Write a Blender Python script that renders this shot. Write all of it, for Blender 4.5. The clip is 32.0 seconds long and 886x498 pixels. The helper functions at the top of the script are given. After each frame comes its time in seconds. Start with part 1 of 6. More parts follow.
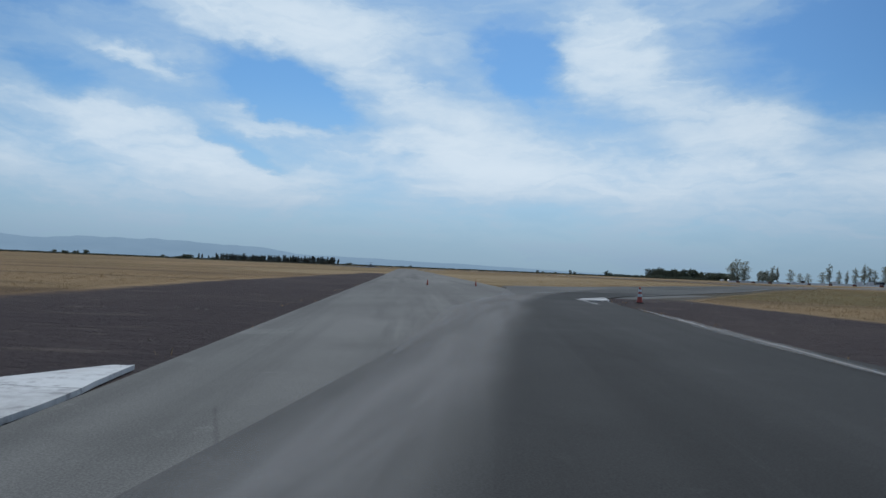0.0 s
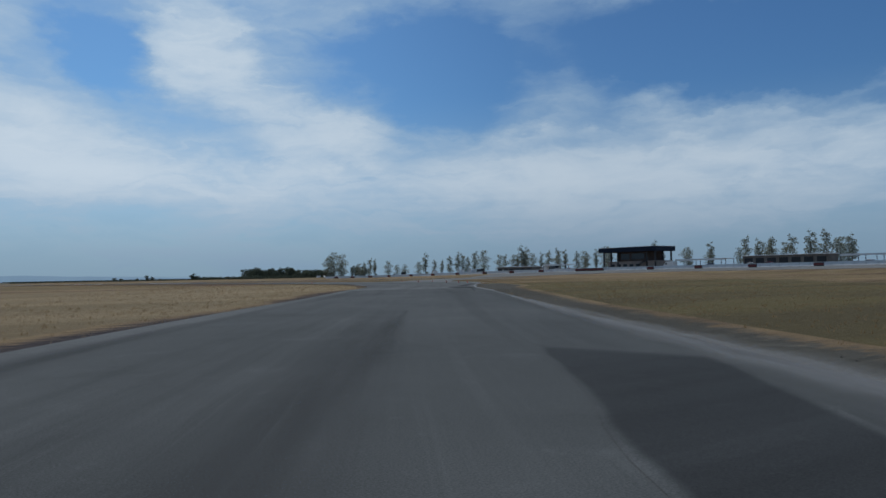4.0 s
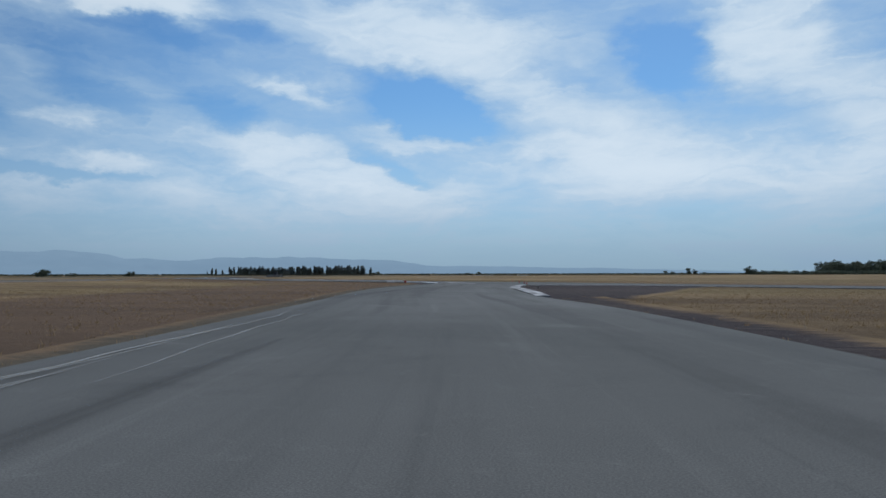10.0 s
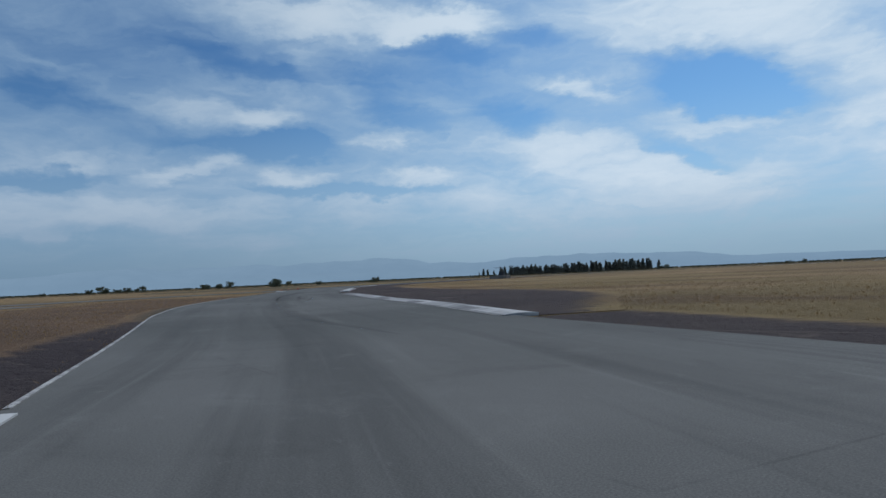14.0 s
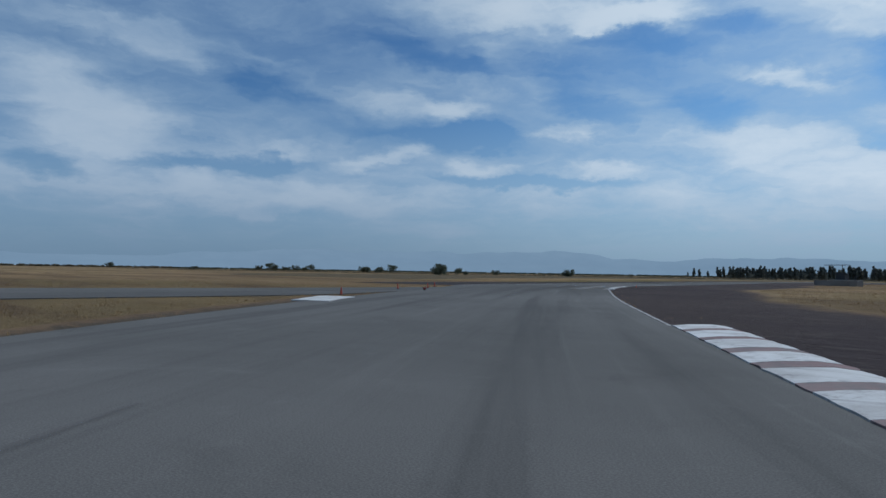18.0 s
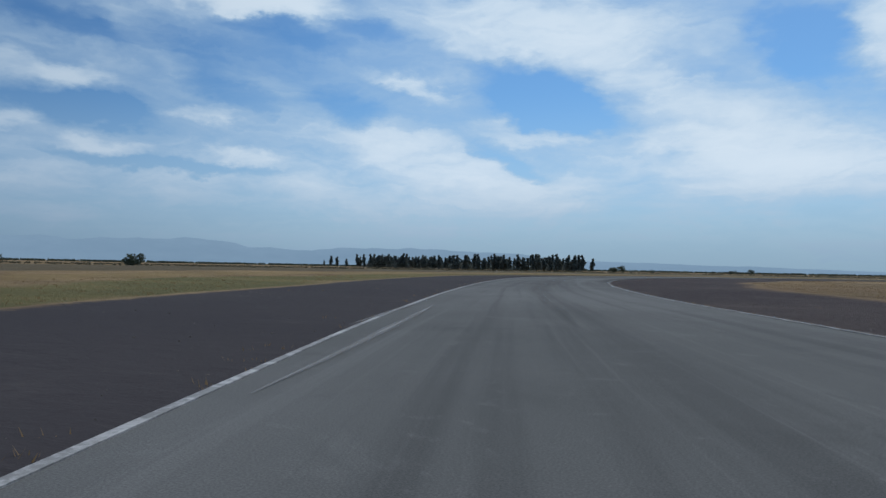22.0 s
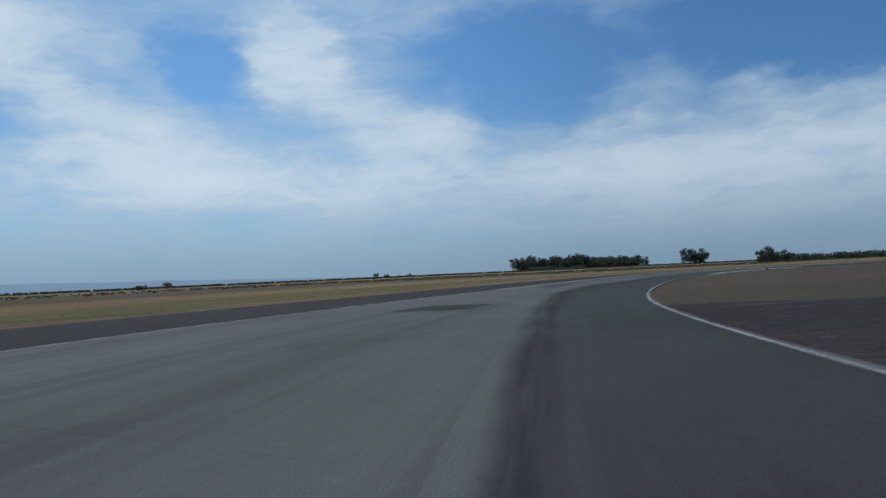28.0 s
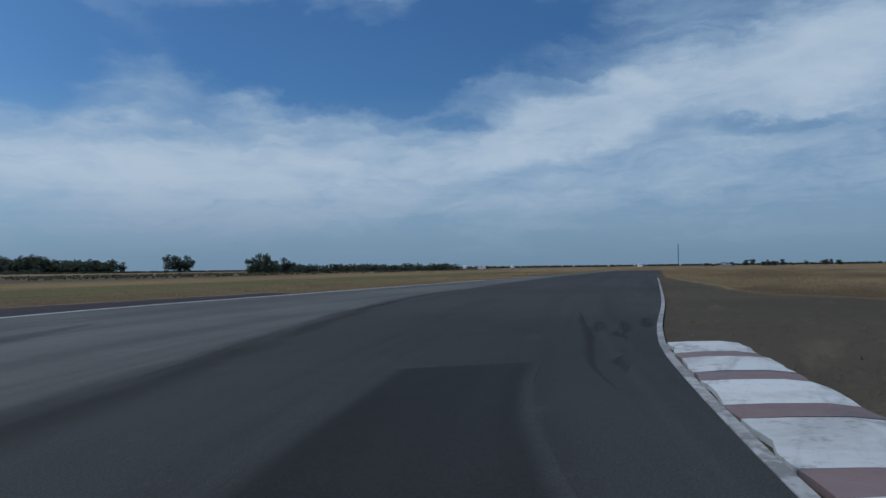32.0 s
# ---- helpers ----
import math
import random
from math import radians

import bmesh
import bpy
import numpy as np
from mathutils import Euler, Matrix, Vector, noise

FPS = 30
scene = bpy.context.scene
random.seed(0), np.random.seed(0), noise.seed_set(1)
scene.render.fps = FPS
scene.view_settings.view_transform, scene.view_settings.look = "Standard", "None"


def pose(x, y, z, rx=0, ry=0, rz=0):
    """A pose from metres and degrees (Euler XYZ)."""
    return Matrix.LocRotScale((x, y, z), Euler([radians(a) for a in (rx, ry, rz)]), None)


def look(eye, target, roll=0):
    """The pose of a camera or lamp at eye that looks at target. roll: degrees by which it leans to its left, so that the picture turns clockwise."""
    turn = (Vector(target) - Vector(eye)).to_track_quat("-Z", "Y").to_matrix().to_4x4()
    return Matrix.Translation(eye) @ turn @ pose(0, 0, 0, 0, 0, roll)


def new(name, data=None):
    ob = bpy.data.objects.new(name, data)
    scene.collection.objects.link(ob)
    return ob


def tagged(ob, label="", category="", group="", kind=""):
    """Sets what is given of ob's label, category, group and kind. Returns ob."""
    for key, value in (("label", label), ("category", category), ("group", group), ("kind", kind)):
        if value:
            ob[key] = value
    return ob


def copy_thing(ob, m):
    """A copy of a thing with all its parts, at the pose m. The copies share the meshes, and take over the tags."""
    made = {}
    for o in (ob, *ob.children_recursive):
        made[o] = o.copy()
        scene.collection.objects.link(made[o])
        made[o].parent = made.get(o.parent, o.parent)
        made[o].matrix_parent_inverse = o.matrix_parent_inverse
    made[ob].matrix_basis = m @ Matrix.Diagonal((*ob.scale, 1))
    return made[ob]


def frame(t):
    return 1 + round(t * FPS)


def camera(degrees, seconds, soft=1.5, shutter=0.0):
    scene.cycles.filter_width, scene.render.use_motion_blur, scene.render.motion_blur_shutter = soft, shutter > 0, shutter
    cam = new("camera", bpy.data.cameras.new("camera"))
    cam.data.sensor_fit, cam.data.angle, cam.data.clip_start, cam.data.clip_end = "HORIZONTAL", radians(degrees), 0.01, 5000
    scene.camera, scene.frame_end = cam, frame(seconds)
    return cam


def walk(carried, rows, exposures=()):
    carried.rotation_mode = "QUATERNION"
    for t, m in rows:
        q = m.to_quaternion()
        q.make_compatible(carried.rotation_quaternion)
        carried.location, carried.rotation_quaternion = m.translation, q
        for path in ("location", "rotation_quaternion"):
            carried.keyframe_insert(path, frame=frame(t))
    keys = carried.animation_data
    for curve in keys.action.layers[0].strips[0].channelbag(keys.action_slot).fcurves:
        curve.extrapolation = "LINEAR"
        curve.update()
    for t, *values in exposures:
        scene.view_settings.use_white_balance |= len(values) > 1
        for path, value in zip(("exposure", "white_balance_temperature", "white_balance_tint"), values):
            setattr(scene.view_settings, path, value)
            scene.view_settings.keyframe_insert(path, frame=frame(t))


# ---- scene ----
# camera, exposure
EXPO = 0.0
SKY_STRENGTH, SKY_TINT, SUN_POWER = 0.09, (0.62, 0.92, 1.1), 2.5
cam = camera(65.24, 32.0)
walk(cam, [
    (0, pose(0.00, -0.00, 1.15, 91.61, -2.42, 0.00)),
    (0.5, pose(1.59, 13.95, 1.15, 91.70, -2.21, -4.66)),
    (1, pose(3.98, 26.70, 1.15, 91.94, -1.57, -10.15)),
    (1.5, pose(6.48, 38.02, 1.15, 91.65, -1.64, -16.09)),
    (2, pose(10.39, 48.47, 1.15, 91.85, -1.56, -21.26)),
    (2.5, pose(15.56, 58.70, 1.15, 92.01, -1.33, -26.42)),
    (3, pose(21.52, 69.18, 1.15, 91.96, -1.04, -30.45)),
    (3.5, pose(28.38, 79.77, 1.15, 91.94, 0.25, -32.28)),
    (4, pose(36.04, 90.37, 1.15, 92.11, 1.06, -32.18)),
    (4.5, pose(44.05, 101.26, 1.15, 92.27, 1.87, -31.50)),
    (5, pose(51.99, 112.71, 1.15, 92.44, 2.68, -28.92)),
    (5.5, pose(59.54, 124.99, 1.15, 92.60, 3.49, -23.87)),
    (6, pose(66.46, 138.19, 1.15, 92.72, 3.10, -19.68)),
    (6.5, pose(72.40, 152.40, 1.15, 92.32, 2.99, -14.75)),
    (7, pose(77.08, 167.30, 1.15, 92.14, 2.63, -9.51)),
    (7.5, pose(80.41, 182.21, 1.15, 91.92, 1.99, -4.74)),
    (8, pose(82.40, 196.96, 1.15, 92.33, 0.99, -0.74)),
    (8.5, pose(83.23, 211.57, 1.15, 92.42, 1.30, 3.50)),
    (9, pose(83.17, 226.04, 1.15, 91.88, 1.05, 6.92)),
    (9.5, pose(82.56, 240.38, 1.15, 92.11, 0.36, 9.91)),
    (10, pose(81.41, 254.51, 1.15, 92.07, 0.13, 12.23)),
    (10.5, pose(79.83, 268.35, 1.15, 92.01, -0.13, 12.94)),
    (11, pose(78.11, 281.82, 1.15, 91.98, 0.28, 13.01)),
    (11.5, pose(76.01, 294.81, 1.15, 92.03, -0.55, 13.23)),
    (12, pose(73.88, 307.34, 1.15, 91.42, 0.82, 14.36)),
    (12.5, pose(71.45, 319.47, 1.15, 91.55, 1.84, 17.59)),
    (13, pose(68.38, 330.82, 1.15, 91.55, 2.19, 23.27)),
    (13.5, pose(64.47, 341.31, 1.15, 91.86, 1.70, 30.12)),
    (14, pose(59.40, 350.90, 1.15, 92.35, 2.56, 36.40)),
    (14.5, pose(53.25, 359.80, 1.15, 92.14, 3.17, 42.69)),
    (15, pose(46.69, 368.45, 1.15, 92.23, 3.39, 48.83)),
    (15.5, pose(39.07, 376.45, 1.15, 92.88, 2.06, 54.19)),
    (16, pose(30.50, 383.83, 1.15, 92.69, 1.27, 55.79)),
    (16.5, pose(21.26, 391.11, 1.15, 92.49, 0.47, 56.58)),
    (17, pose(11.52, 398.72, 1.15, 92.30, -0.33, 55.92)),
    (17.5, pose(1.40, 407.04, 1.15, 92.10, -1.13, 53.74)),
    (18, pose(-8.89, 416.30, 1.15, 91.90, -0.98, 51.03)),
    (18.5, pose(-19.01, 426.57, 1.15, 92.19, -1.35, 47.17)),
    (19, pose(-28.54, 437.90, 1.15, 92.16, -1.18, 43.81)),
    (19.5, pose(-37.61, 449.53, 1.15, 92.05, -1.38, 39.58)),
    (20, pose(-45.92, 461.76, 1.15, 91.80, -1.73, 35.69)),
    (20.5, pose(-53.31, 474.96, 1.15, 92.56, -0.70, 31.60)),
    (21, pose(-59.89, 488.64, 1.15, 91.78, -1.87, 28.01)),
    (21.5, pose(-65.83, 502.45, 1.15, 92.18, -1.14, 25.01)),
    (22, pose(-71.41, 516.28, 1.15, 91.51, -1.12, 21.72)),
    (22.5, pose(-75.86, 530.75, 1.15, 91.99, -1.05, 19.29)),
    (23, pose(-79.54, 545.70, 1.15, 92.09, -0.72, 17.53)),
    (23.5, pose(-82.60, 560.84, 1.15, 91.87, -0.34, 14.93)),
    (24, pose(-84.86, 575.90, 1.15, 91.75, 0.18, 11.34)),
    (24.5, pose(-86.21, 590.65, 1.15, 91.90, 0.36, 7.26)),
    (25, pose(-86.59, 604.93, 1.15, 92.11, 0.44, 3.11)),
    (25.5, pose(-86.04, 618.67, 1.15, 92.32, 0.83, -1.26)),
    (26, pose(-84.40, 631.80, 1.15, 92.40, 1.44, -5.43)),
    (26.5, pose(-81.72, 644.35, 1.15, 92.34, 1.23, -10.08)),
    (27, pose(-78.05, 656.34, 1.15, 92.27, 1.69, -14.98)),
    (27.5, pose(-73.46, 667.81, 1.15, 92.19, 2.16, -19.80)),
    (28, pose(-67.99, 678.78, 1.15, 92.11, 2.62, -24.42)),
    (28.5, pose(-61.68, 689.23, 1.15, 92.04, 3.09, -28.69)),
    (29, pose(-54.54, 699.12, 1.15, 91.77, 2.85, -32.85)),
    (29.5, pose(-46.55, 708.30, 1.15, 91.62, 1.00, -38.21)),
    (30, pose(-38.01, 716.64, 1.15, 91.53, 0.83, -43.52)),
    (30.5, pose(-28.89, 723.98, 1.15, 91.41, 1.26, -48.82)),
    (31, pose(-19.61, 730.57, 1.15, 91.43, 1.07, -54.02)),
    (31.5, pose(-10.05, 736.11, 1.15, 91.66, 0.54, -59.66)),
    (32, pose(0.08, 740.42, 1.15, 91.58, 0.72, -64.99)),
], [(0, EXPO, 6250, 10), (1, EXPO - 0.1, 6250, 10), (2.5, EXPO - 0.25, 6200, 10), (6.5, EXPO - 0.25, 6150, 10), (8, EXPO - 0.05, 6200, 10), (13, EXPO, 6200, 10),
    (15.5, EXPO - 0.15, 6100, 10), (19, EXPO - 0.15, 6050, 10), (21, EXPO, 6150, 10), (25.5, EXPO, 6200, 10), (28, EXPO - 0.15, 6100, 10), (30, EXPO - 0.3, 5950, 10), (32, EXPO - 0.35, 5850, 10)])

# ---------- world and sun ----------
SUN_AZ, SUN_EL = radians(-8), radians(58)


class Nodes:
    """Short names for building node trees."""

    def __init__(self, tree):
        self.t = tree
        tree.nodes.clear()

    def add(self, kind, **props):
        n = self.t.nodes.new(kind)
        for k, v in props.items():
            setattr(n, k, v)
        return n

    def put(self, sock, v):
        if isinstance(v, bpy.types.NodeSocket):
            self.t.links.new(v, sock)
        elif v is not None:
            sock.default_value = v

    def math(self, op, a, b=None, c=None, clamp=False):
        n = self.add("ShaderNodeMath", operation=op, use_clamp=clamp)
        for s, v in zip(n.inputs, (a, b, c)):
            self.put(s, v)
        return n.outputs[0]

    def step(self, x, lo, hi):
        n = self.add("ShaderNodeMapRange", interpolation_type="SMOOTHSTEP")
        for s, v in zip(n.inputs, (x, lo, hi, 0.0, 1.0)):
            self.put(s, v)
        return n.outputs[0]

    def mix(self, f, a, b, blend="MIX"):
        n = self.add("ShaderNodeMix", data_type="RGBA", blend_type=blend)
        self.put(n.inputs[0], f)
        self.put(n.inputs[6], a if isinstance(a, bpy.types.NodeSocket) else (*a, 1))
        self.put(n.inputs[7], b if isinstance(b, bpy.types.NodeSocket) else (*b, 1))
        return n.outputs[2]

    def noise(self, vec, scale, detail=4, rough=0.55, dist=0.0):
        n = self.add("ShaderNodeTexNoise")
        self.put(n.inputs["Vector"], vec)
        for k, v in (("Scale", scale), ("Detail", detail), ("Roughness", rough), ("Distortion", dist)):
            n.inputs[k].default_value = v
        return n.outputs[0]

    def mapping(self, vec, loc=(0, 0, 0), rot=(0, 0, 0), scale=(1, 1, 1), kind="POINT"):
        n = self.add("ShaderNodeMapping", vector_type=kind)
        self.put(n.inputs[0], vec)
        n.inputs[1].default_value, n.inputs[2].default_value, n.inputs[3].default_value = loc, rot, scale
        return n.outputs[0]

    def combine(self, x, y, z=0.0):
        n = self.add("ShaderNodeCombineXYZ")
        for s, v in zip(n.inputs, (x, y, z)):
            self.put(s, v)
        return n.outputs[0]


# soft cloud masses and clear gaps: bearing, height, half length, half width, tilt (degrees), weight
cloud_bank_one = [
    (14, 19.2, 14.6, 3.4, -5, 0.6), (6, 15.1, 5.5, 2.4, -16, 0.4), (35, 20.3, 5.0, 1.4, 2, 0.6), (23, 8.9, 10.5, 2.3, -12, 0.5), (15, 11.0, 6.0, 1.0, -2, 0.45),
    (25, 5.7, 18, 2.3, 0, 0.3), (-1, 10.2, 8.3, 5.1, -16, 0.5), (25, 14.8, 3.7, 1.0, -19, 0.45), (45, 16.1, 4.1, 1.4, -33, 0.35), (50, 13.4, 3.0, 1.1, -1, 0.3),
    (41, 11.1, 2.7, 0.8, 7, 0.35), (38, 8.4, 3.7, 0.8, -5, 0.35)]
cloud_bank_two = [
    (48, 8.8, 2.5, 0.7, -3, 0.3), (79, 11.8, 7.5, 3.6, -14, 0.62), (66, 6.0, 13, 1.7, 0, 0.42), (44, 20.9, 13.5, 2.0, -3, 0.6), (74, 16.9, 10.4, 1.6, -5, 0.35),
    (54, 13.6, 7.5, 1.2, -4, 0.33), (56, 9.2, 3.5, 0.8, 8, 0.4), (64, 9.7, 2.9, 0.7, 6, 0.25), (-13, 17.4, 5.1, 4.6, -42, 0.6), (-20, 12.2, 6.7, 3.5, -23, 0.5),
    (-48, 8.9, 18.4, 3.2, 1, 0.5), (-50, 13.3, 2.6, 1.2, 2, 0.35)]
cloud_bank_three = [
    (-12, 8.4, 11.3, 3.9, -10, 0.3), (-76, 11.8, 11.8, 3.2, 14, 0.6), (-25, 11.9, 4.3, 2.8, -38, 0.3), (-82, 15.3, 4.9, 2.0, 5, 0.3), (-95, 15, 12, 5, 14, 0.6),
    (-53, 5.5, 28, 2.8, 0, 0.2)]
CLOUDS = cloud_bank_one + cloud_bank_two + cloud_bank_three
clear_gap_one = [
    (14, 13.8, 6.6, 2.2, -17, 1.05), (30, 13.0, 3.8, 1.6, -14, 0.5), (-6, 16.7, 4.1, 3.0, -40, 0.95), (40, 16.5, 10.5, 2.1, 2, 0.45), (49, 11.1, 5.6, 1.4, 6, 0.4),
    (16, 8.6, 4.5, 0.8, -21, 0.45), (44, 7.5, 9.4, 0.6, -2, 0.4), (29, 18.6, 3.2, 1.0, 2, 0.4), (66, 14.6, 5.0, 1.6, -12, 0.5), (52, 17.4, 10.4, 1.3, -10, 0.45),
    (50, 11.0, 9.3, 1.0, -1, 0.4), (68, 8.5, 9.0, 0.8, 3, 0.4)]
clear_gap_two = [
    (81, 7.2, 2.7, 0.9, -3, 0.3), (39, 13.4, 5.1, 1.2, -12, 0.45), (36, 18.1, 5.6, 1.0, -10, 0.4), (-32, 17.2, 10, 4.0, -3, 1.15), (-54, 17.0, 14, 4.4, -6, 1.3),
    (-70, 19.0, 11, 4.0, 4, 1.0), (-33, 12.9, 8.4, 1.5, -4, 0.55), (-91, 10.3, 6.0, 0.8, -3, 0.35), (-66, 11.9, 4.5, 0.9, -5, 0.35), (-64, 14.8, 6, 1.6, 14, 0.5)]
GAPS = clear_gap_one + clear_gap_two


def build_world():
    world = bpy.data.worlds.new("sky")
    scene.world = world
    world.use_nodes = True
    n = Nodes(world.node_tree)
    sky = n.add("ShaderNodeTexSky", sky_type="NISHITA", sun_disc=False, sun_elevation=SUN_EL, sun_rotation=-SUN_AZ,
                air_density=1.0, dust_density=0.6, ozone_density=2.5)
    way = n.add("ShaderNodeTexCoord").outputs["Generated"]
    part = n.add("ShaderNodeSeparateXYZ")
    n.put(part.inputs[0], way)
    x, y, z = part.outputs
    bearing = n.math("MULTIPLY", n.math("ARCTAN2", n.math("MULTIPLY", x, -1.0), y), 57.2958)
    height = n.math("MULTIPLY", n.math("ARCSINE", z), 57.2958)
    flat = n.combine(bearing, height)
    # wisps drawn out along the wind, and soft billows that bend the edges of the masses
    wisp = n.noise(n.mapping(flat, rot=(0, 0, radians(12)), scale=(0.05, 0.17, 1)), 1.0, 5, 0.55, 0.5)
    fine = n.noise(n.mapping(flat, loc=(7, 3, 0), rot=(0, 0, radians(16)), scale=(0.13, 0.36, 1)), 1.0, 5, 0.58, 0.7)
    bend = n.noise(n.mapping(flat, scale=(0.16, 0.3, 1)), 1.0, 5, 0.6)
    bend2 = n.noise(n.mapping(flat, loc=(31, 17, 0), scale=(0.16, 0.3, 1)), 1.0, 5, 0.6)
    moved = n.combine(n.math("MULTIPLY_ADD", n.math("SUBTRACT", bend, 0.5), 8.0, bearing),
                      n.math("MULTIPLY_ADD", n.math("SUBTRACT", bend2, 0.5), 4.5, height))
    total = n.math("MULTIPLY_ADD", n.math("SUBTRACT", wisp, 0.5), 0.9, 0.6)
    total = n.math("MULTIPLY_ADD", n.math("SUBTRACT", fine, 0.5), 0.55, total)
    thread = n.noise(n.mapping(moved, loc=(3, 8, 0), rot=(0, 0, radians(14)), scale=(0.13, 0.6, 1)), 1.0, 4, 0.5, 1.4)
    total = n.math("MULTIPLY_ADD", n.math("SUBTRACT", thread, 0.5), 0.5, total)
    for sign, blobs in ((1, CLOUDS), (-1, GAPS)):
        for a, e, length, width, tilt, weight in blobs:
            g = n.add("ShaderNodeTexGradient", gradient_type="SPHERICAL")
            n.put(g.inputs[0], n.mapping(moved, (a, e, 0), (0, 0, radians(-tilt)), (length * 1.25, width * 1.25, 1), "TEXTURE"))
            total = n.math("MULTIPLY_ADD", n.step(g.outputs[1], 0.0, 0.8), sign * weight, total)
    bank = n.noise(n.mapping(flat, loc=(3, 50, 0), scale=(0.03, 0.3, 1)), 1.0, 5, 0.6, 0.4)
    total = n.math("MULTIPLY_ADD", n.step(height, 13.0, 5.0), n.math("MULTIPLY_ADD", bank, 0.9, -0.15), total)
    cover = n.step(total, -0.12, 1.25)
    veil = n.step(height, 15.0, 1.0)
    cover = n.math("MAXIMUM", cover, n.math("MULTIPLY", veil, 0.88))
    thick = n.step(total, 0.5, 1.5)
    white = n.mix(thick, (4.35, 6.05, 7.75), (7.35, 8.4, 9.25))
    low = n.mix(n.step(height, -0.5, 8.5), (2.9, 4.2, 5.5), white)
    tinted = n.mix(1.0, sky.outputs[0], SKY_TINT, "MULTIPLY")
    bg = n.add("ShaderNodeBackground")
    # the sky is brightest on the sun's side and deepens away from it
    off = n.math("ABSOLUTE", n.math("SUBTRACT", bearing, 6.0))
    side = n.step(off, 14.0, 54.0)
    deep = n.mix(side, (1.0, 1.0, 1.0), (0.62, 0.66, 0.72))
    left = n.step(bearing, 30.0, 72.0)
    soft = n.mix(left, n.mix(side, (1.0, 1.0, 1.0), (0.86, 0.87, 0.88)), (0.66, 0.7, 0.75))
    n.put(bg.inputs[0], n.mix(cover, n.mix(1.0, tinted, deep, "MULTIPLY"), n.mix(1.0, low, soft, "MULTIPLY")))
    bg.inputs[1].default_value = SKY_STRENGTH
    n.t.links.new(bg.outputs[0], n.add("ShaderNodeOutputWorld").inputs[0])


build_world()
sun = new("sun", bpy.data.lights.new("sun", "SUN"))
sun.data.energy, sun.data.angle, sun.data.color = SUN_POWER, radians(0.6), (1.0, 0.95, 0.87)
to_sun = Vector((-math.sin(SUN_AZ) * math.cos(SUN_EL), math.cos(SUN_AZ) * math.cos(SUN_EL), math.sin(SUN_EL)))
sun.matrix_world = look((0, 0, 200), Vector((0, 0, 200)) - to_sun)


# ---------- materials ----------
def material(name, build):
    m = bpy.data.materials.new(name)
    m.use_nodes = True
    n = Nodes(m.node_tree)
    b = n.add("ShaderNodeBsdfPrincipled")
    n.outlet = n.add("ShaderNodeOutputMaterial")
    n.t.links.new(b.outputs[0], n.outlet.inputs[0])
    n.bsdf = b
    n.pos = n.add("ShaderNodeNewGeometry").outputs["Position"]
    n.own = n.add("ShaderNodeTexCoord").outputs["Object"]
    n.random = n.add("ShaderNodeObjectInfo").outputs["Random"]
    build(n)
    return m


def finish(n, colour, rough=0.8, bump=None, strength=0.3, distance=0.02, metal=0.0, spec=0.3):
    b = n.bsdf
    n.put(b.inputs["Base Color"], colour if isinstance(colour, bpy.types.NodeSocket) else (*colour, 1))
    n.put(b.inputs["Roughness"], rough)
    b.inputs["Metallic"].default_value = metal
    b.inputs["Specular IOR Level"].default_value = spec
    if bump is not None:
        k = n.add("ShaderNodeBump")
        k.inputs["Strength"].default_value, k.inputs["Distance"].default_value = strength, distance
        n.put(k.inputs["Height"], bump)
        n.t.links.new(k.outputs[0], b.inputs["Normal"])


def rim_cover(n, wander, amount):
    """How far a sheet has taken over from the surface round it, from its ragged side inwards."""
    split = n.add("ShaderNodeSeparateXYZ")
    n.put(split.inputs[0], n.add("ShaderNodeUVMap", uv_map="rim").outputs[0])
    return n.step(n.math("MULTIPLY_ADD", n.math("SUBTRACT", wander, 0.5), amount, split.outputs[1]), 0.1, 0.75)


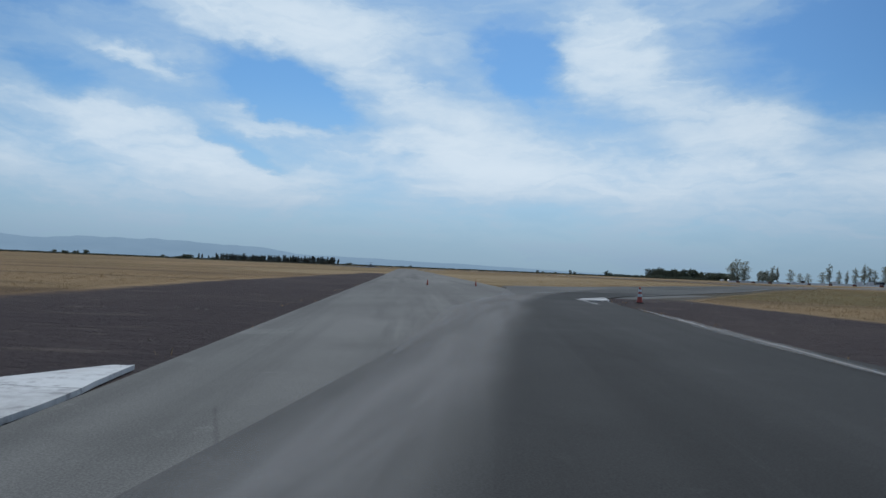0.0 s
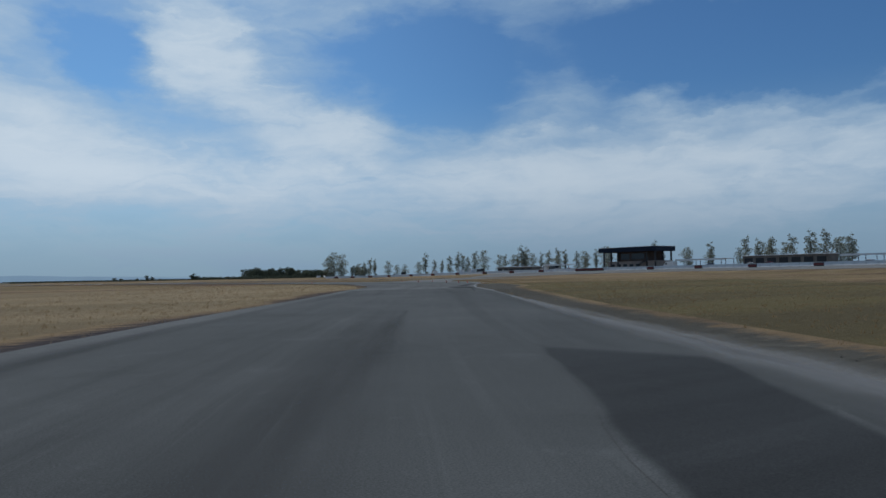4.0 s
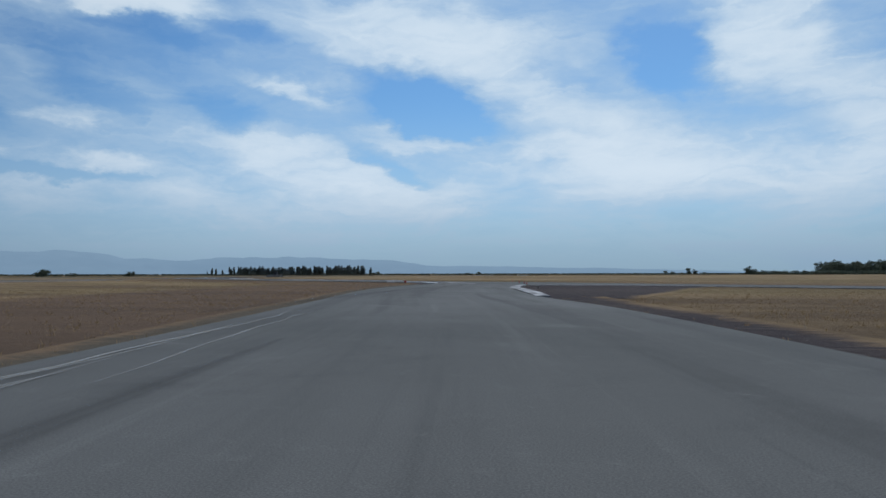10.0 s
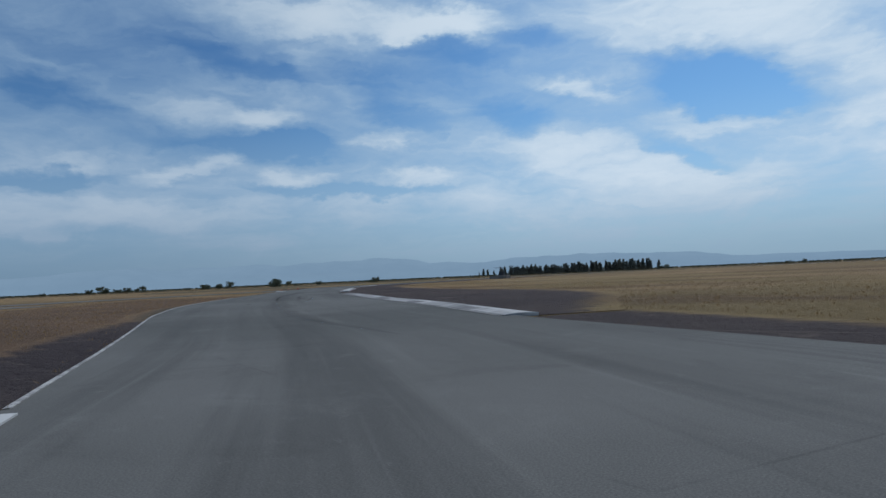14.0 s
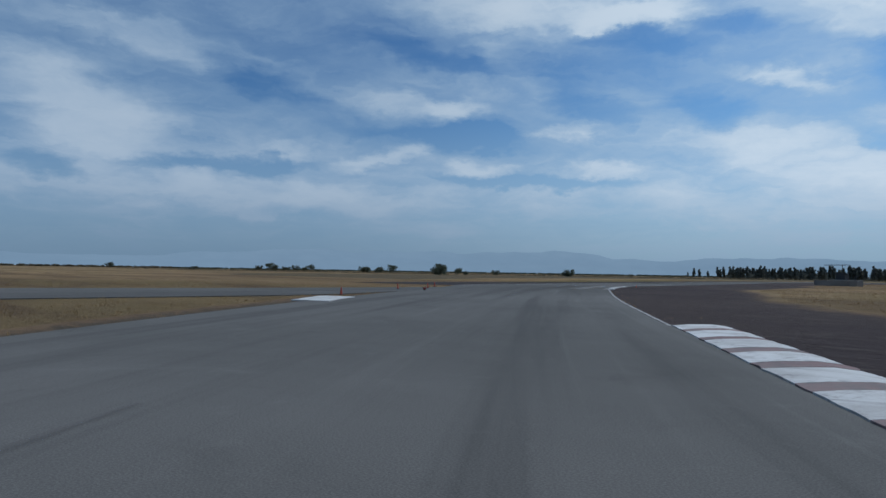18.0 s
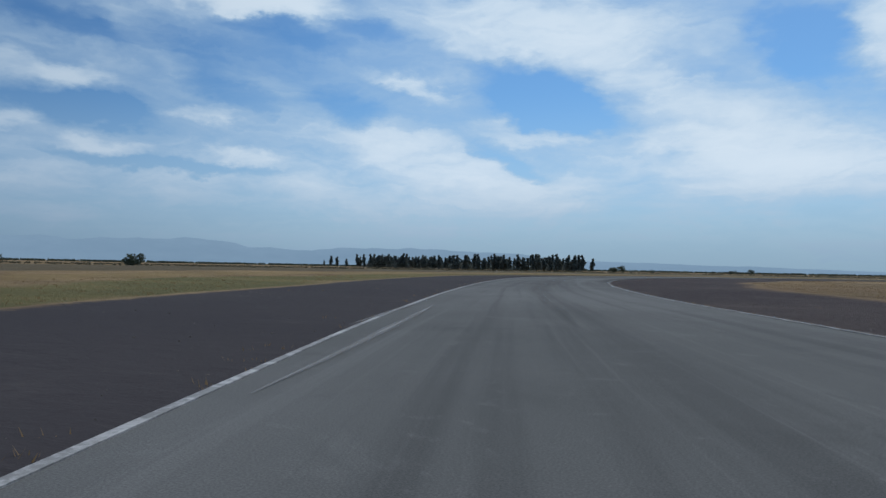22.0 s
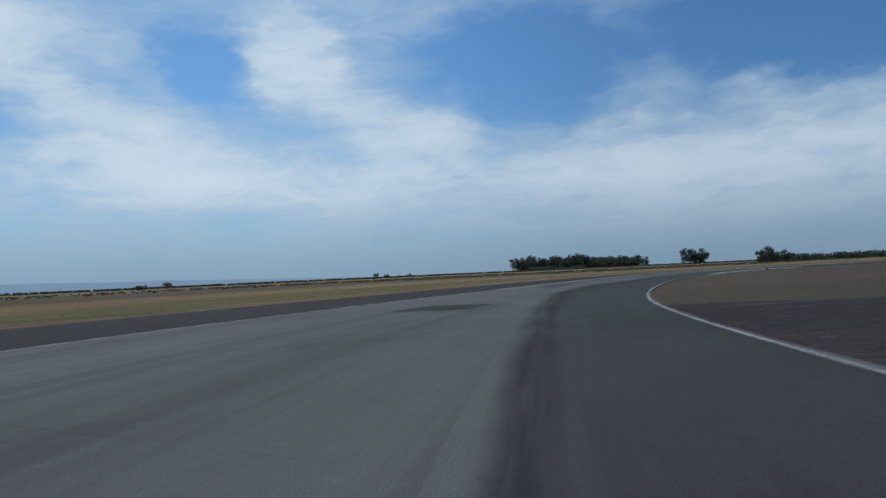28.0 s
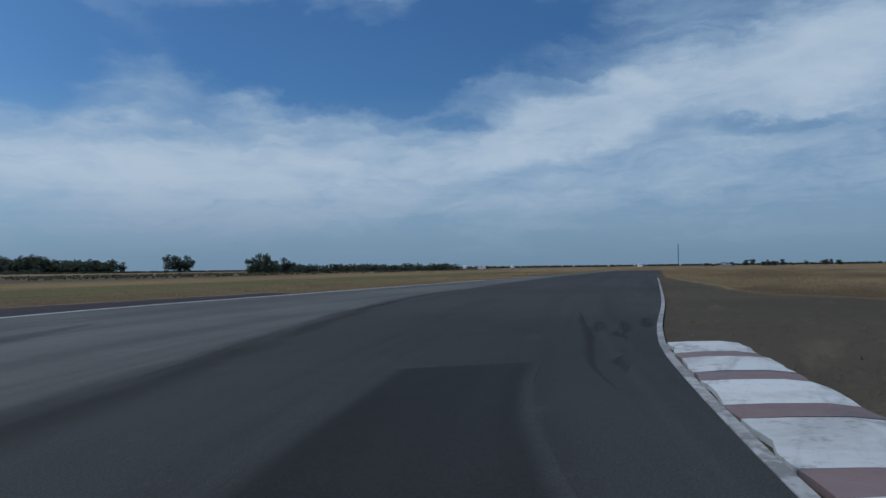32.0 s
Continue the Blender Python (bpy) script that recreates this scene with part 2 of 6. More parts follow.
def asphalt_tone(n, dark, light, stain_tone, seed):
    """Old asphalt: broad tonal drifts, rubbered lanes, dusty flecks, stone grain and a few cracks."""
    p = n.mapping(n.pos, loc=(seed * 13.1, seed * 7.7, 0))
    lane = n.add("ShaderNodeUVMap", uv_map="lane").outputs[0]
    big = n.noise(p, 0.05, 5, 0.62, 0.4)
    mid = n.noise(p, 0.4, 6, 0.68, 0.6)
    streak = n.noise(n.mapping(lane, scale=(0.02, 0.55, 1)), 1.0, 5, 0.62, 0.25)
    thin = n.noise(n.mapping(lane, scale=(0.045, 4.0, 1)), 1.0, 5, 0.66, 0.2)
    fleck = n.noise(n.mapping(p, loc=(2, 9, 0)), 2.6, 6, 0.75, 0.5)
    grit = n.noise(p, 60.0, 3, 0.75)
    pale = tuple(v * 1.45 for v in light)
    c = n.mix(n.step(big, 0.32, 0.68), dark, light)
    c = n.mix(n.math("MULTIPLY", n.step(streak, 0.48, 0.66), 0.6), c, stain_tone)
    c = n.mix(n.math("MULTIPLY", n.step(streak, 0.44, 0.3), 0.35), c, pale)
    c = n.mix(n.math("MULTIPLY", n.step(mid, 0.54, 0.74), 0.4), c, stain_tone)
    c = n.mix(n.math("MULTIPLY", n.step(mid, 0.42, 0.24), 0.35), c, pale)
    c = n.mix(n.math("MULTIPLY", n.step(thin, 0.56, 0.74), 0.22), c, pale)
    c = n.mix(n.math("MULTIPLY", n.step(thin, 0.42, 0.28), 0.25), c, stain_tone)
    c = n.mix(n.math("MULTIPLY", n.step(fleck, 0.56, 0.74), 0.3), c, pale)
    c = n.mix(0.45, c, n.mix(n.step(grit, 0.3, 0.72), (0.22, 0.22, 0.22), (0.8, 0.8, 0.8)), "OVERLAY")
    crack = n.add("ShaderNodeTexVoronoi", feature="DISTANCE_TO_EDGE")
    n.put(crack.inputs["Vector"], n.mapping(p, loc=(3, 1, 0)))
    crack.inputs["Scale"].default_value = 0.11
    line = n.math("MULTIPLY", n.step(crack.outputs["Distance"], 0.0035, 0.0), n.step(mid, 0.5, 0.62))
    c = n.mix(n.math("MULTIPLY", line, 0.25), c, (0.02, 0.02, 0.02))
    return c, big, mid, n.math("ADD", grit, fleck)


def asphalt(dark, light, stain_tone, seed, under=None):
    """under: the tones of the asphalt that it wears into at a ragged side."""
    def build(n):
        c, big, mid, relief = asphalt_tone(n, dark, light, stain_tone, seed)
        if under:
            c = n.mix(rim_cover(n, big, 0.9), asphalt_tone(n, *under)[0], c)
        finish(n, c, n.math("MULTIPLY_ADD", mid, 0.15, 0.8), relief, 0.3, 0.008, spec=0.1)
    return build


M = {}
WORN = ((0.0774, 0.079, 0.0777), (0.115, 0.115, 0.114), (0.0563, 0.057, 0.057), 1)
GREY = ((0.0563, 0.059, 0.058), (0.0804, 0.083, 0.082), (0.0412, 0.043, 0.0425), 6)
DARK = ((0.0345, 0.0358, 0.0362), (0.0475, 0.0488, 0.0488), (0.0258, 0.0268, 0.027), 2)
FRESH = ((0.0275, 0.029, 0.03), (0.038, 0.04, 0.0405), (0.0205, 0.0215, 0.022), 3)
M["track"] = material("worn_asphalt", asphalt(*WORN))
M["dark_track"] = material("dark_asphalt", asphalt(*DARK, WORN))
M["patch_dark"] = material("fresh_asphalt_on_dark", asphalt(*FRESH, DARK))
M["patch_black"] = material("black_asphalt_on_dark", asphalt((0.0185, 0.0195, 0.0205), (0.026, 0.0272, 0.028), (0.014, 0.0148, 0.0155), 5, DARK))
M["grey_track"] = material("grey_rubbered_asphalt", asphalt(*GREY, WORN))
M["patch"] = material("fresh_asphalt", asphalt(*FRESH, GREY))
M["patch_worn"] = material("fresh_asphalt_on_worn", asphalt(*FRESH, WORN))
M["concrete"] = material("old_concrete", asphalt((0.115, 0.116, 0.112), (0.16, 0.16, 0.155), (0.08, 0.081, 0.079), 4))


def field_tone(n):
    """Mown dry grass: straw, olive and brown swaths drawn out across the airfield."""
    big = n.noise(n.pos, 0.012, 5, 0.6)
    green = n.noise(n.mapping(n.pos, loc=(90, 31, 0)), 0.018, 4, 0.6)
    swath = n.noise(n.mapping(n.pos, loc=(40, 9, 0), rot=(0, 0, 0.5), scale=(0.22, 1, 1)), 0.1, 6, 0.65, 0.7)
    clump = n.noise(n.pos, 0.35, 6, 0.7, 0.8)
    fine = n.noise(n.pos, 2.4, 6, 0.75)
    blade = n.noise(n.pos, 22.0, 4, 0.75)
    c = n.mix(n.step(big, 0.4, 0.64), (0.27, 0.19, 0.105), (0.175, 0.121, 0.07))
    c = n.mix(n.math("MULTIPLY", n.step(green, 0.44, 0.58), 0.5), c, (0.135, 0.112, 0.05))
    c = n.mix(n.math("MULTIPLY", n.step(swath, 0.46, 0.6), 0.8), c, (0.112, 0.077, 0.048))
    c = n.mix(n.math("MULTIPLY", n.step(clump, 0.52, 0.72), 0.4), c, (0.11, 0.075, 0.042))
    c = n.mix(n.math("MULTIPLY", n.step(clump, 0.45, 0.28), 0.4), c, (0.3, 0.21, 0.115))
    c = n.mix(n.math("MULTIPLY", n.step(fine, 0.5, 0.72), 0.45), c, (0.27, 0.185, 0.1))
    c = n.mix(n.math("MULTIPLY", n.step(blade, 0.48, 0.68), 0.35), c, (0.085, 0.058, 0.033))
    return c, clump, fine, blade


def field(n):
    c, clump, fine, blade = field_tone(n)
    finish(n, c, 0.95, n.math("ADD", n.math("MULTIPLY", clump, 2.0), n.math("ADD", fine, blade)), 0.9, 0.12, spec=0.08)


def ground_mix(base, alt, dust, dark, relief, beside=None):
    """Bare ground: two tones, pale dust and dark clods, with soft relief; its ragged side runs out into the grass beside it."""
    def build(n):
        big = n.noise(n.pos, 0.06, 5, 0.6)
        mid = n.noise(n.pos, 0.55, 7, 0.68, 0.5)
        fine = n.noise(n.pos, 7.0, 5, 0.72)
        drawn = n.noise(n.mapping(n.pos, rot=(0, 0, 0.7), scale=(0.25, 2.2, 1)), 0.5, 5, 0.65, 0.4)
        c = n.mix(n.step(big, 0.35, 0.7), base, alt)
        c = n.mix(n.math("MULTIPLY", n.step(mid, 0.56, 0.8), 0.7), c, dust)
        c = n.mix(n.math("MULTIPLY", n.step(drawn, 0.58, 0.74), 0.45), c, dust)
        c = n.mix(n.math("MULTIPLY", n.step(fine, 0.52, 0.72), 0.55), c, dark)
        clod = n.noise(n.mapping(n.pos, loc=(17, 4, 0), rot=(0, 0, 0.7), scale=(0.5, 1.6, 1)), 1.7, 6, 0.75, 0.8)
        c = n.mix(n.math("MULTIPLY", n.step(clod, 0.54, 0.7), 0.6), c, dark)
        c = n.mix(n.math("MULTIPLY", n.step(clod, 0.42, 0.28), 0.55), c, dust)
        speck = n.noise(n.pos, 24.0, 3, 0.7)
        c = n.mix(n.math("MULTIPLY", n.step(speck, 0.6, 0.76), 0.5), c, tuple(v * 1.5 for v in dust))
        grass = n.mix(0.75, field_tone(n)[0], beside) if beside else field_tone(n)[0]
        c = n.mix(rim_cover(n, clod, 2.2), grass, c)
        finish(n, c, 0.95, n.math("ADD", n.math("ADD", mid, clod), n.math("MULTIPLY", fine, 0.5)), relief, 0.14, spec=0.08)
    return build


def plain(colour, rough=0.6, var=0.25, scale=3.0, spec=0.4, metal=0.0, bump=0.15):
    def build(n):
        a = n.noise(n.own, scale, 5, 0.6)
        b = n.noise(n.own, scale * 11, 4, 0.65)
        low = tuple(v * (1 - var) for v in colour)
        c = n.mix(n.step(a, 0.35, 0.7), colour, low)
        c = n.mix(n.math("MULTIPLY", n.step(b, 0.58, 0.8), var), c, tuple(v * 0.5 for v in colour))
        finish(n, c, rough, b, bump, 0.01, metal, spec)
    return build


def worn_paint(colour, under, amount, dirty=0.6):
    """Paint rubbed through to what lies below it, with tyre marks."""
    def build(n):
        a = n.noise(n.pos, 1.1, 6, 0.7)
        b = n.noise(n.pos, 8.0, 5, 0.7)
        rub = n.noise(n.mapping(n.pos, rot=(0, 0, 0.6), scale=(0.4, 3, 1)), 1.2, 5, 0.65)
        bare = n.step(n.math("ADD", n.math("MULTIPLY", a, 0.6), n.math("MULTIPLY", b, 0.4)), 0.62 - amount, 0.72 - amount)
        c = n.mix(n.math("MULTIPLY", bare, 0.85), colour, under)
        c = n.mix(n.math("MULTIPLY", n.step(rub, 0.5, 0.72), dirty), c, (0.1, 0.1, 0.105))
        dirt = n.noise(n.mapping(n.pos, loc=(11, 5, 0)), 0.7, 6, 0.7, 0.6)
        c = n.mix(n.math("MULTIPLY", n.step(dirt, 0.45, 0.68), dirty * 0.8), c, (0.17, 0.16, 0.155))
        c = n.mix(n.math("MULTIPLY", n.random, 0.22), c, (0.2, 0.2, 0.2))
        finish(n, c, 0.75, n.math("ADD", a, b), 0.5, 0.02)
    return build


def mottled(n):
    """Old pale concrete with soft cloudy stains and rubber."""
    a = n.noise(n.pos, 0.9, 6, 0.62, 0.8)
    b = n.noise(n.mapping(n.pos, loc=(5, 8, 0)), 3.2, 6, 0.7, 0.4)
    g = n.noise(n.pos, 40.0, 3, 0.7)
    c = n.mix(n.step(a, 0.36, 0.66), (0.35, 0.355, 0.36), (0.19, 0.19, 0.195))
    c = n.mix(n.math("MULTIPLY", n.step(b, 0.5, 0.72), 0.6), c, (0.13, 0.13, 0.135))
    c = n.mix(n.math("MULTIPLY", n.step(b, 0.42, 0.28), 0.4), c, (0.48, 0.48, 0.48))
    c = n.mix(n.math("MULTIPLY", n.random, 0.55), c, (0.17, 0.17, 0.175))
    finish(n, c, 0.85, n.math("ADD", b, g), 0.35, 0.01, spec=0.15)


def foliage(c1, c2):
    """Leaves that let some light through."""
    def build(n):
        a = n.noise(n.pos, 0.35, 3, 0.6)
        c = n.mix(n.step(a, 0.3, 0.7), c1, c2)
        isl = n.add("ShaderNodeNewGeometry").outputs["Random Per Island"]
        c = n.mix(n.math("MULTIPLY", isl, 0.5), c, tuple(v * 0.55 for v in c1))
        finish(n, c, 0.75, spec=0.2)
        through_leaf = n.add("ShaderNodeBsdfTranslucent")
        n.put(through_leaf.inputs[0], c)
        both = n.add("ShaderNodeMixShader")
        both.inputs[0].default_value = 0.5
        n.t.links.new(n.bsdf.outputs[0], both.inputs[1])
        n.t.links.new(through_leaf.outputs[0], both.inputs[2])
        n.t.links.new(both.outputs[0], n.outlet.inputs[0])
    return build


def stain(colour, strength):
    """A soft mark rubbed or blown onto the road; its map runs along in metres and across from -1 to 1."""
    def build(n):
        lane = n.add("ShaderNodeUVMap", uv_map="lane").outputs[0]
        split = n.add("ShaderNodeSeparateXYZ")
        n.put(split.inputs[0], lane)
        across = n.math("ABSOLUTE", split.outputs[1])
        drag = n.noise(n.mapping(lane, scale=(0.22, 2.2, 1)), 1.0, 5, 0.6, 0.3)
        grain = n.noise(n.pos, 26.0, 4, 0.7)
        a = n.math("MULTIPLY", n.step(across, 1.0, 0.15), n.math("MULTIPLY_ADD", n.step(drag, 0.25, 0.7), 0.65, 0.35))
        a = n.math("MULTIPLY", a, n.math("MULTIPLY_ADD", n.step(grain, 0.3, 0.7), 0.1, 0.86))
        a = n.math("MULTIPLY", a, strength, clamp=True)
        finish(n, colour, 0.85, spec=0.2)
        n.put(n.bsdf.inputs["Alpha"], a)
    return build


def painted_haze_hill(n):
    """Far slopes, almost black, with bright haze painted over them as a blue glow."""
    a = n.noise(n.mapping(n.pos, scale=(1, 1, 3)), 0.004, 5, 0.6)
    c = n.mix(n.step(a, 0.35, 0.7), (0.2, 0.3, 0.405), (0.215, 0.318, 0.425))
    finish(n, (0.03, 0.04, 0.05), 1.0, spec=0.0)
    # the haze is emission colour, close to the low sky
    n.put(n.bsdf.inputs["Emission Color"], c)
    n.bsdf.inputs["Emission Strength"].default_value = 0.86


M["soil"] = material("dark_gravel_soil", ground_mix((0.042, 0.034, 0.036), (0.062, 0.05, 0.048), (0.15, 0.124, 0.108), (0.021, 0.018, 0.019), 0.9))
M["runoff"] = material("dark_weathered_tarmac", ground_mix((0.037, 0.033, 0.036), (0.045, 0.04, 0.042), (0.06, 0.053, 0.053), (0.028, 0.025, 0.027), 0.25))
M["gravel"] = material("pale_dusty_gravel", ground_mix((0.085, 0.079, 0.066), (0.062, 0.056, 0.043), (0.165, 0.152, 0.132), (0.034, 0.031, 0.024), 0.9))
M["soil_by_scorched"] = material("dark_soil_by_scorched_grass", ground_mix((0.042, 0.034, 0.036), (0.062, 0.05, 0.048), (0.15, 0.124, 0.108), (0.021, 0.018, 0.019), 0.9, (0.12, 0.08, 0.054)))
M["brown_soil"] = material("brown_bare_soil", ground_mix((0.07, 0.058, 0.044), (0.09, 0.074, 0.054), (0.15, 0.124, 0.092), (0.038, 0.031, 0.025), 0.7))
M["scorched_soil"] = material("brown_soil_by_scorched_grass", ground_mix((0.07, 0.058, 0.044), (0.09, 0.074, 0.054), (0.15, 0.124, 0.092), (0.038, 0.031, 0.025), 0.7, (0.12, 0.08, 0.054)))
M["field"] = material("dry_grass_ground", field)
M["white_paint"] = material("worn_white_paint", worn_paint((0.52, 0.54, 0.55), (0.25, 0.25, 0.26), 0.11, 0.5))
M["fresh_line"] = material("fresh_white_line", worn_paint((0.62, 0.62, 0.62), (0.25, 0.25, 0.25), 0.04, 0.35))
M["line_paint"] = material("thin_white_line", worn_paint((0.4, 0.4, 0.4), (0.13, 0.13, 0.13), 0.17))
M["red_paint"] = material("faded_red_paint", worn_paint((0.17, 0.108, 0.108), (0.105, 0.092, 0.096), 0.12))
M["kerb_concrete"] = material("kerb_concrete", worn_paint((0.3, 0.3, 0.305), (0.13, 0.13, 0.135), 0.14))
M["kerb_grey"] = material("mottled_kerb_concrete", mottled)
M["kerb_pale"] = material("pale_kerb_concrete", worn_paint((0.42, 0.43, 0.44), (0.24, 0.24, 0.245), 0.1, 0.45))
M["kerb_dark"] = material("rubbered_kerb", worn_paint((0.12, 0.118, 0.124), (0.06, 0.06, 0.065), 0.14))
M["footing"] = material("crumbling_concrete", worn_paint((0.17, 0.168, 0.165), (0.06, 0.06, 0.06), 0.14))
M["orange"] = material("cone_orange", plain((0.4, 0.065, 0.04), 0.55))
M["drum_red"] = material("red_plastic", plain((0.42, 0.03, 0.025), 0.45))
M["cone_white"] = material("cone_white_band", plain((0.7, 0.7, 0.68), 0.4))
M["rubber"] = material("black_rubber", plain((0.025, 0.025, 0.027), 0.75))
M["red_rubber"] = material("red_painted_rubber", plain((0.2, 0.05, 0.045), 0.7))
M["barrier"] = material("pale_barrier_concrete", plain((0.66, 0.66, 0.66), 0.8, 0.2, 0.6))
M["block"] = material("sandy_concrete", plain((0.62, 0.54, 0.43), 0.85, 0.25, 0.8))
M["grey_wall"] = material("grey_concrete_wall", plain((0.22, 0.2, 0.18), 0.85, 0.3, 0.7))
M["beige_wall"] = material("beige_wall", plain((0.29, 0.24, 0.21), 0.85, 0.25, 0.7))
M["navy"] = material("navy_roof_metal", plain((0.012, 0.02, 0.04), 0.6, 0.2, 0.5, spec=0.15))
M["dark_steel"] = material("dark_steel", plain((0.03, 0.032, 0.037), 0.5))
M["brick"] = material("brown_cladding", plain((0.075, 0.05, 0.042), 0.8, 0.3, 0.8))
M["roof_white"] = material("white_metal_roof", plain((0.7, 0.72, 0.74), 0.5, 0.1))
M["glass"] = material("dark_window_glass", plain((0.02, 0.024, 0.03), 0.12, 0.1, spec=0.6, bump=0.0))
M["bark"] = material("grey_bark", plain((0.13, 0.1, 0.075), 0.9, 0.4, 5.0))
M["pine"] = material("pine_needles", foliage((0.13, 0.15, 0.14), (0.17, 0.19, 0.17)))
M["poplar"] = material("poplar_leaves", foliage((0.24, 0.265, 0.215), (0.31, 0.33, 0.28)))
M["oak"] = material("dark_leaves", foliage((0.085, 0.105, 0.08), (0.12, 0.14, 0.1)))
M["hedge"] = material("far_scrub", foliage((0.15, 0.14, 0.1), (0.2, 0.17, 0.11)))
M["straw"] = material("dry_grass_blades", foliage((0.32, 0.215, 0.11), (0.24, 0.165, 0.082)))
M["stone"] = material("grey_stones", foliage((0.2, 0.18, 0.16), (0.11, 0.1, 0.09)))
M["hill"] = material("hazy_hill", painted_haze_hill)
M["rubbered"] = material("tyre_rubber_stain", stain((0.025, 0.026, 0.027), 0.42))
M["rubbered_patch"] = material("dark_rubber_patch", stain((0.018, 0.019, 0.021), 0.62))
M["rubber_reflection_faint"] = material("faint_rubber_lane", stain((0.03, 0.03, 0.033), 0.22))
M["dusted"] = material("dust_stain", stain((0.24, 0.24, 0.24), 0.75))
M["dust_faint"] = material("faint_dust_stain", stain((0.22, 0.22, 0.22), 0.6))
M["pale_wedge"] = material("pale_dusty_concrete", stain((0.25, 0.25, 0.255), 1.0))
M["faint_wedge"] = material("faint_dusty_concrete", stain((0.22, 0.22, 0.22), 0.5))
M["dust_line"] = material("white_dust_line", stain((0.36, 0.36, 0.35), 0.54))
M["soil_dust"] = material("soil_dust_stain", stain((0.24, 0.205, 0.175), 0.55))


# ---------- building helpers ----------
def mesh_object(name, verts, faces, mat, parent=None, label="", smooth=False):
    me = bpy.data.meshes.new(name)
    me.from_pydata([tuple(v) for v in verts], [], [tuple(q) for q in faces])
    me.update()
    if smooth:
        me.polygons.foreach_set("use_smooth", [True] * len(me.polygons))
    me.materials.append(mat)
    ob = new(name, me)
    if parent:
        ob.parent = parent
    return tagged(ob, label) if label else ob


def part(name, bm, mat, parent, label=""):
    me = bpy.data.meshes.new(name)
    bm.normal_update()
    bm.to_mesh(me)
    bm.free()
    me.materials.append(mat)
    ob = new(name, me)
    ob.parent = parent
    return tagged(ob, label) if label else ob


def thing(name, label, category, at=(0, 0, 0), turn=0.0, group=""):
    ob = new(name)
    ob.empty_display_size = 0.3
    ob.matrix_basis = Matrix.Translation(at) @ Matrix.Rotation(turn, 4, "Z")
    return tagged(ob, label, category, group)


def box(bm, x0, y0, z0, x1, y1, z1, bevel=0.0):
    r = bmesh.ops.create_cube(bm, size=1.0, matrix=Matrix.Translation(((x0 + x1) / 2, (y0 + y1) / 2, (z0 + z1) / 2))
                              @ Matrix.Diagonal((x1 - x0, y1 - y0, z1 - z0, 1)))
    if bevel:
        edges = list({e for v in r["verts"] for e in v.link_edges})
        bmesh.ops.bevel(bm, geom=edges, offset=bevel, segments=1, affect="EDGES")
    return bm


def boxed(x0, y0, z0, x1, y1, z1, bevel=0.0):
    return box(bmesh.new(), x0, y0, z0, x1, y1, z1, bevel)


def lathe(profile, count=16):
    """A turned shape from (radius, height) pairs."""
    bm = bmesh.new()
    rings = [[bm.verts.new((r * math.cos(2 * math.pi * i / count), r * math.sin(2 * math.pi * i / count), z)) for i in range(count)]
             for r, z in profile]
    for a, b in zip(rings, rings[1:]):
        for i in range(count):
            bm.faces.new((a[i], a[(i + 1) % count], b[(i + 1) % count], b[i]))
    bm.faces.new(list(reversed(rings[0])))
    bm.faces.new(rings[-1])
    return bm


def curve(points, step=1.5):
    """An even, smooth line through plan points."""
    p = [Vector(q) for q in points]
    p = [2 * p[0] - p[1], *p, 2 * p[-1] - p[-2]]
    out = []
    for i in range(1, len(p) - 2):
        a, b, c, d = p[i - 1:i + 3]
        for k in range(12):
            t = k / 12
            out.append(0.5 * (2 * b + (c - a) * t + (2 * a - 5 * b + 4 * c - d) * t * t + (3 * b - a - 3 * c + d) * t ** 3))
    out.append(p[-2])
    run = np.concatenate([[0], np.cumsum([(u - v).length for u, v in zip(out[1:], out)])])
    n = max(2, int(run[-1] / step) + 1)
    s = np.linspace(0, run[-1], n)
    return np.stack([np.interp(s, run, [q[j] for q in out]) for j in (0, 1)], 1)


def resample(line, n):
    run = np.concatenate([[0], np.cumsum(np.hypot(*np.diff(line, axis=0).T))])
    s = np.linspace(0, run[-1], n)
    return np.stack([np.interp(s, run, line[:, j]) for j in (0, 1)], 1)


def sideways(line, d):
    """The line moved d to its left."""
    t = np.gradient(line, axis=0)
    t /= np.hypot(t[:, 0], t[:, 1])[:, None]
    d = np.broadcast_to(d, len(line))
    return line + np.stack([-t[:, 1] * d, t[:, 0] * d], 1)


PAVED, BARE = [], []


def rise(x, y):
    """The ground climbs gently towards the paddock."""
    k = min(1.0, max(0.0, (x - 145) / 110))
    m = min(1.0, max(0.0, (520 - y) / 260))
    return 1.9 * k * k * (3 - 2 * k) * m * m * (3 - 2 * m)


def ragged_line(line, amount, seed):
    return sideways(line, [amount * (0.8 * noise.noise((p[0] * 0.06, p[1] * 0.06, seed)) + 0.25 * noise.noise((p[0] * 0.3, p[1] * 0.3, seed + 5))) for p in line])


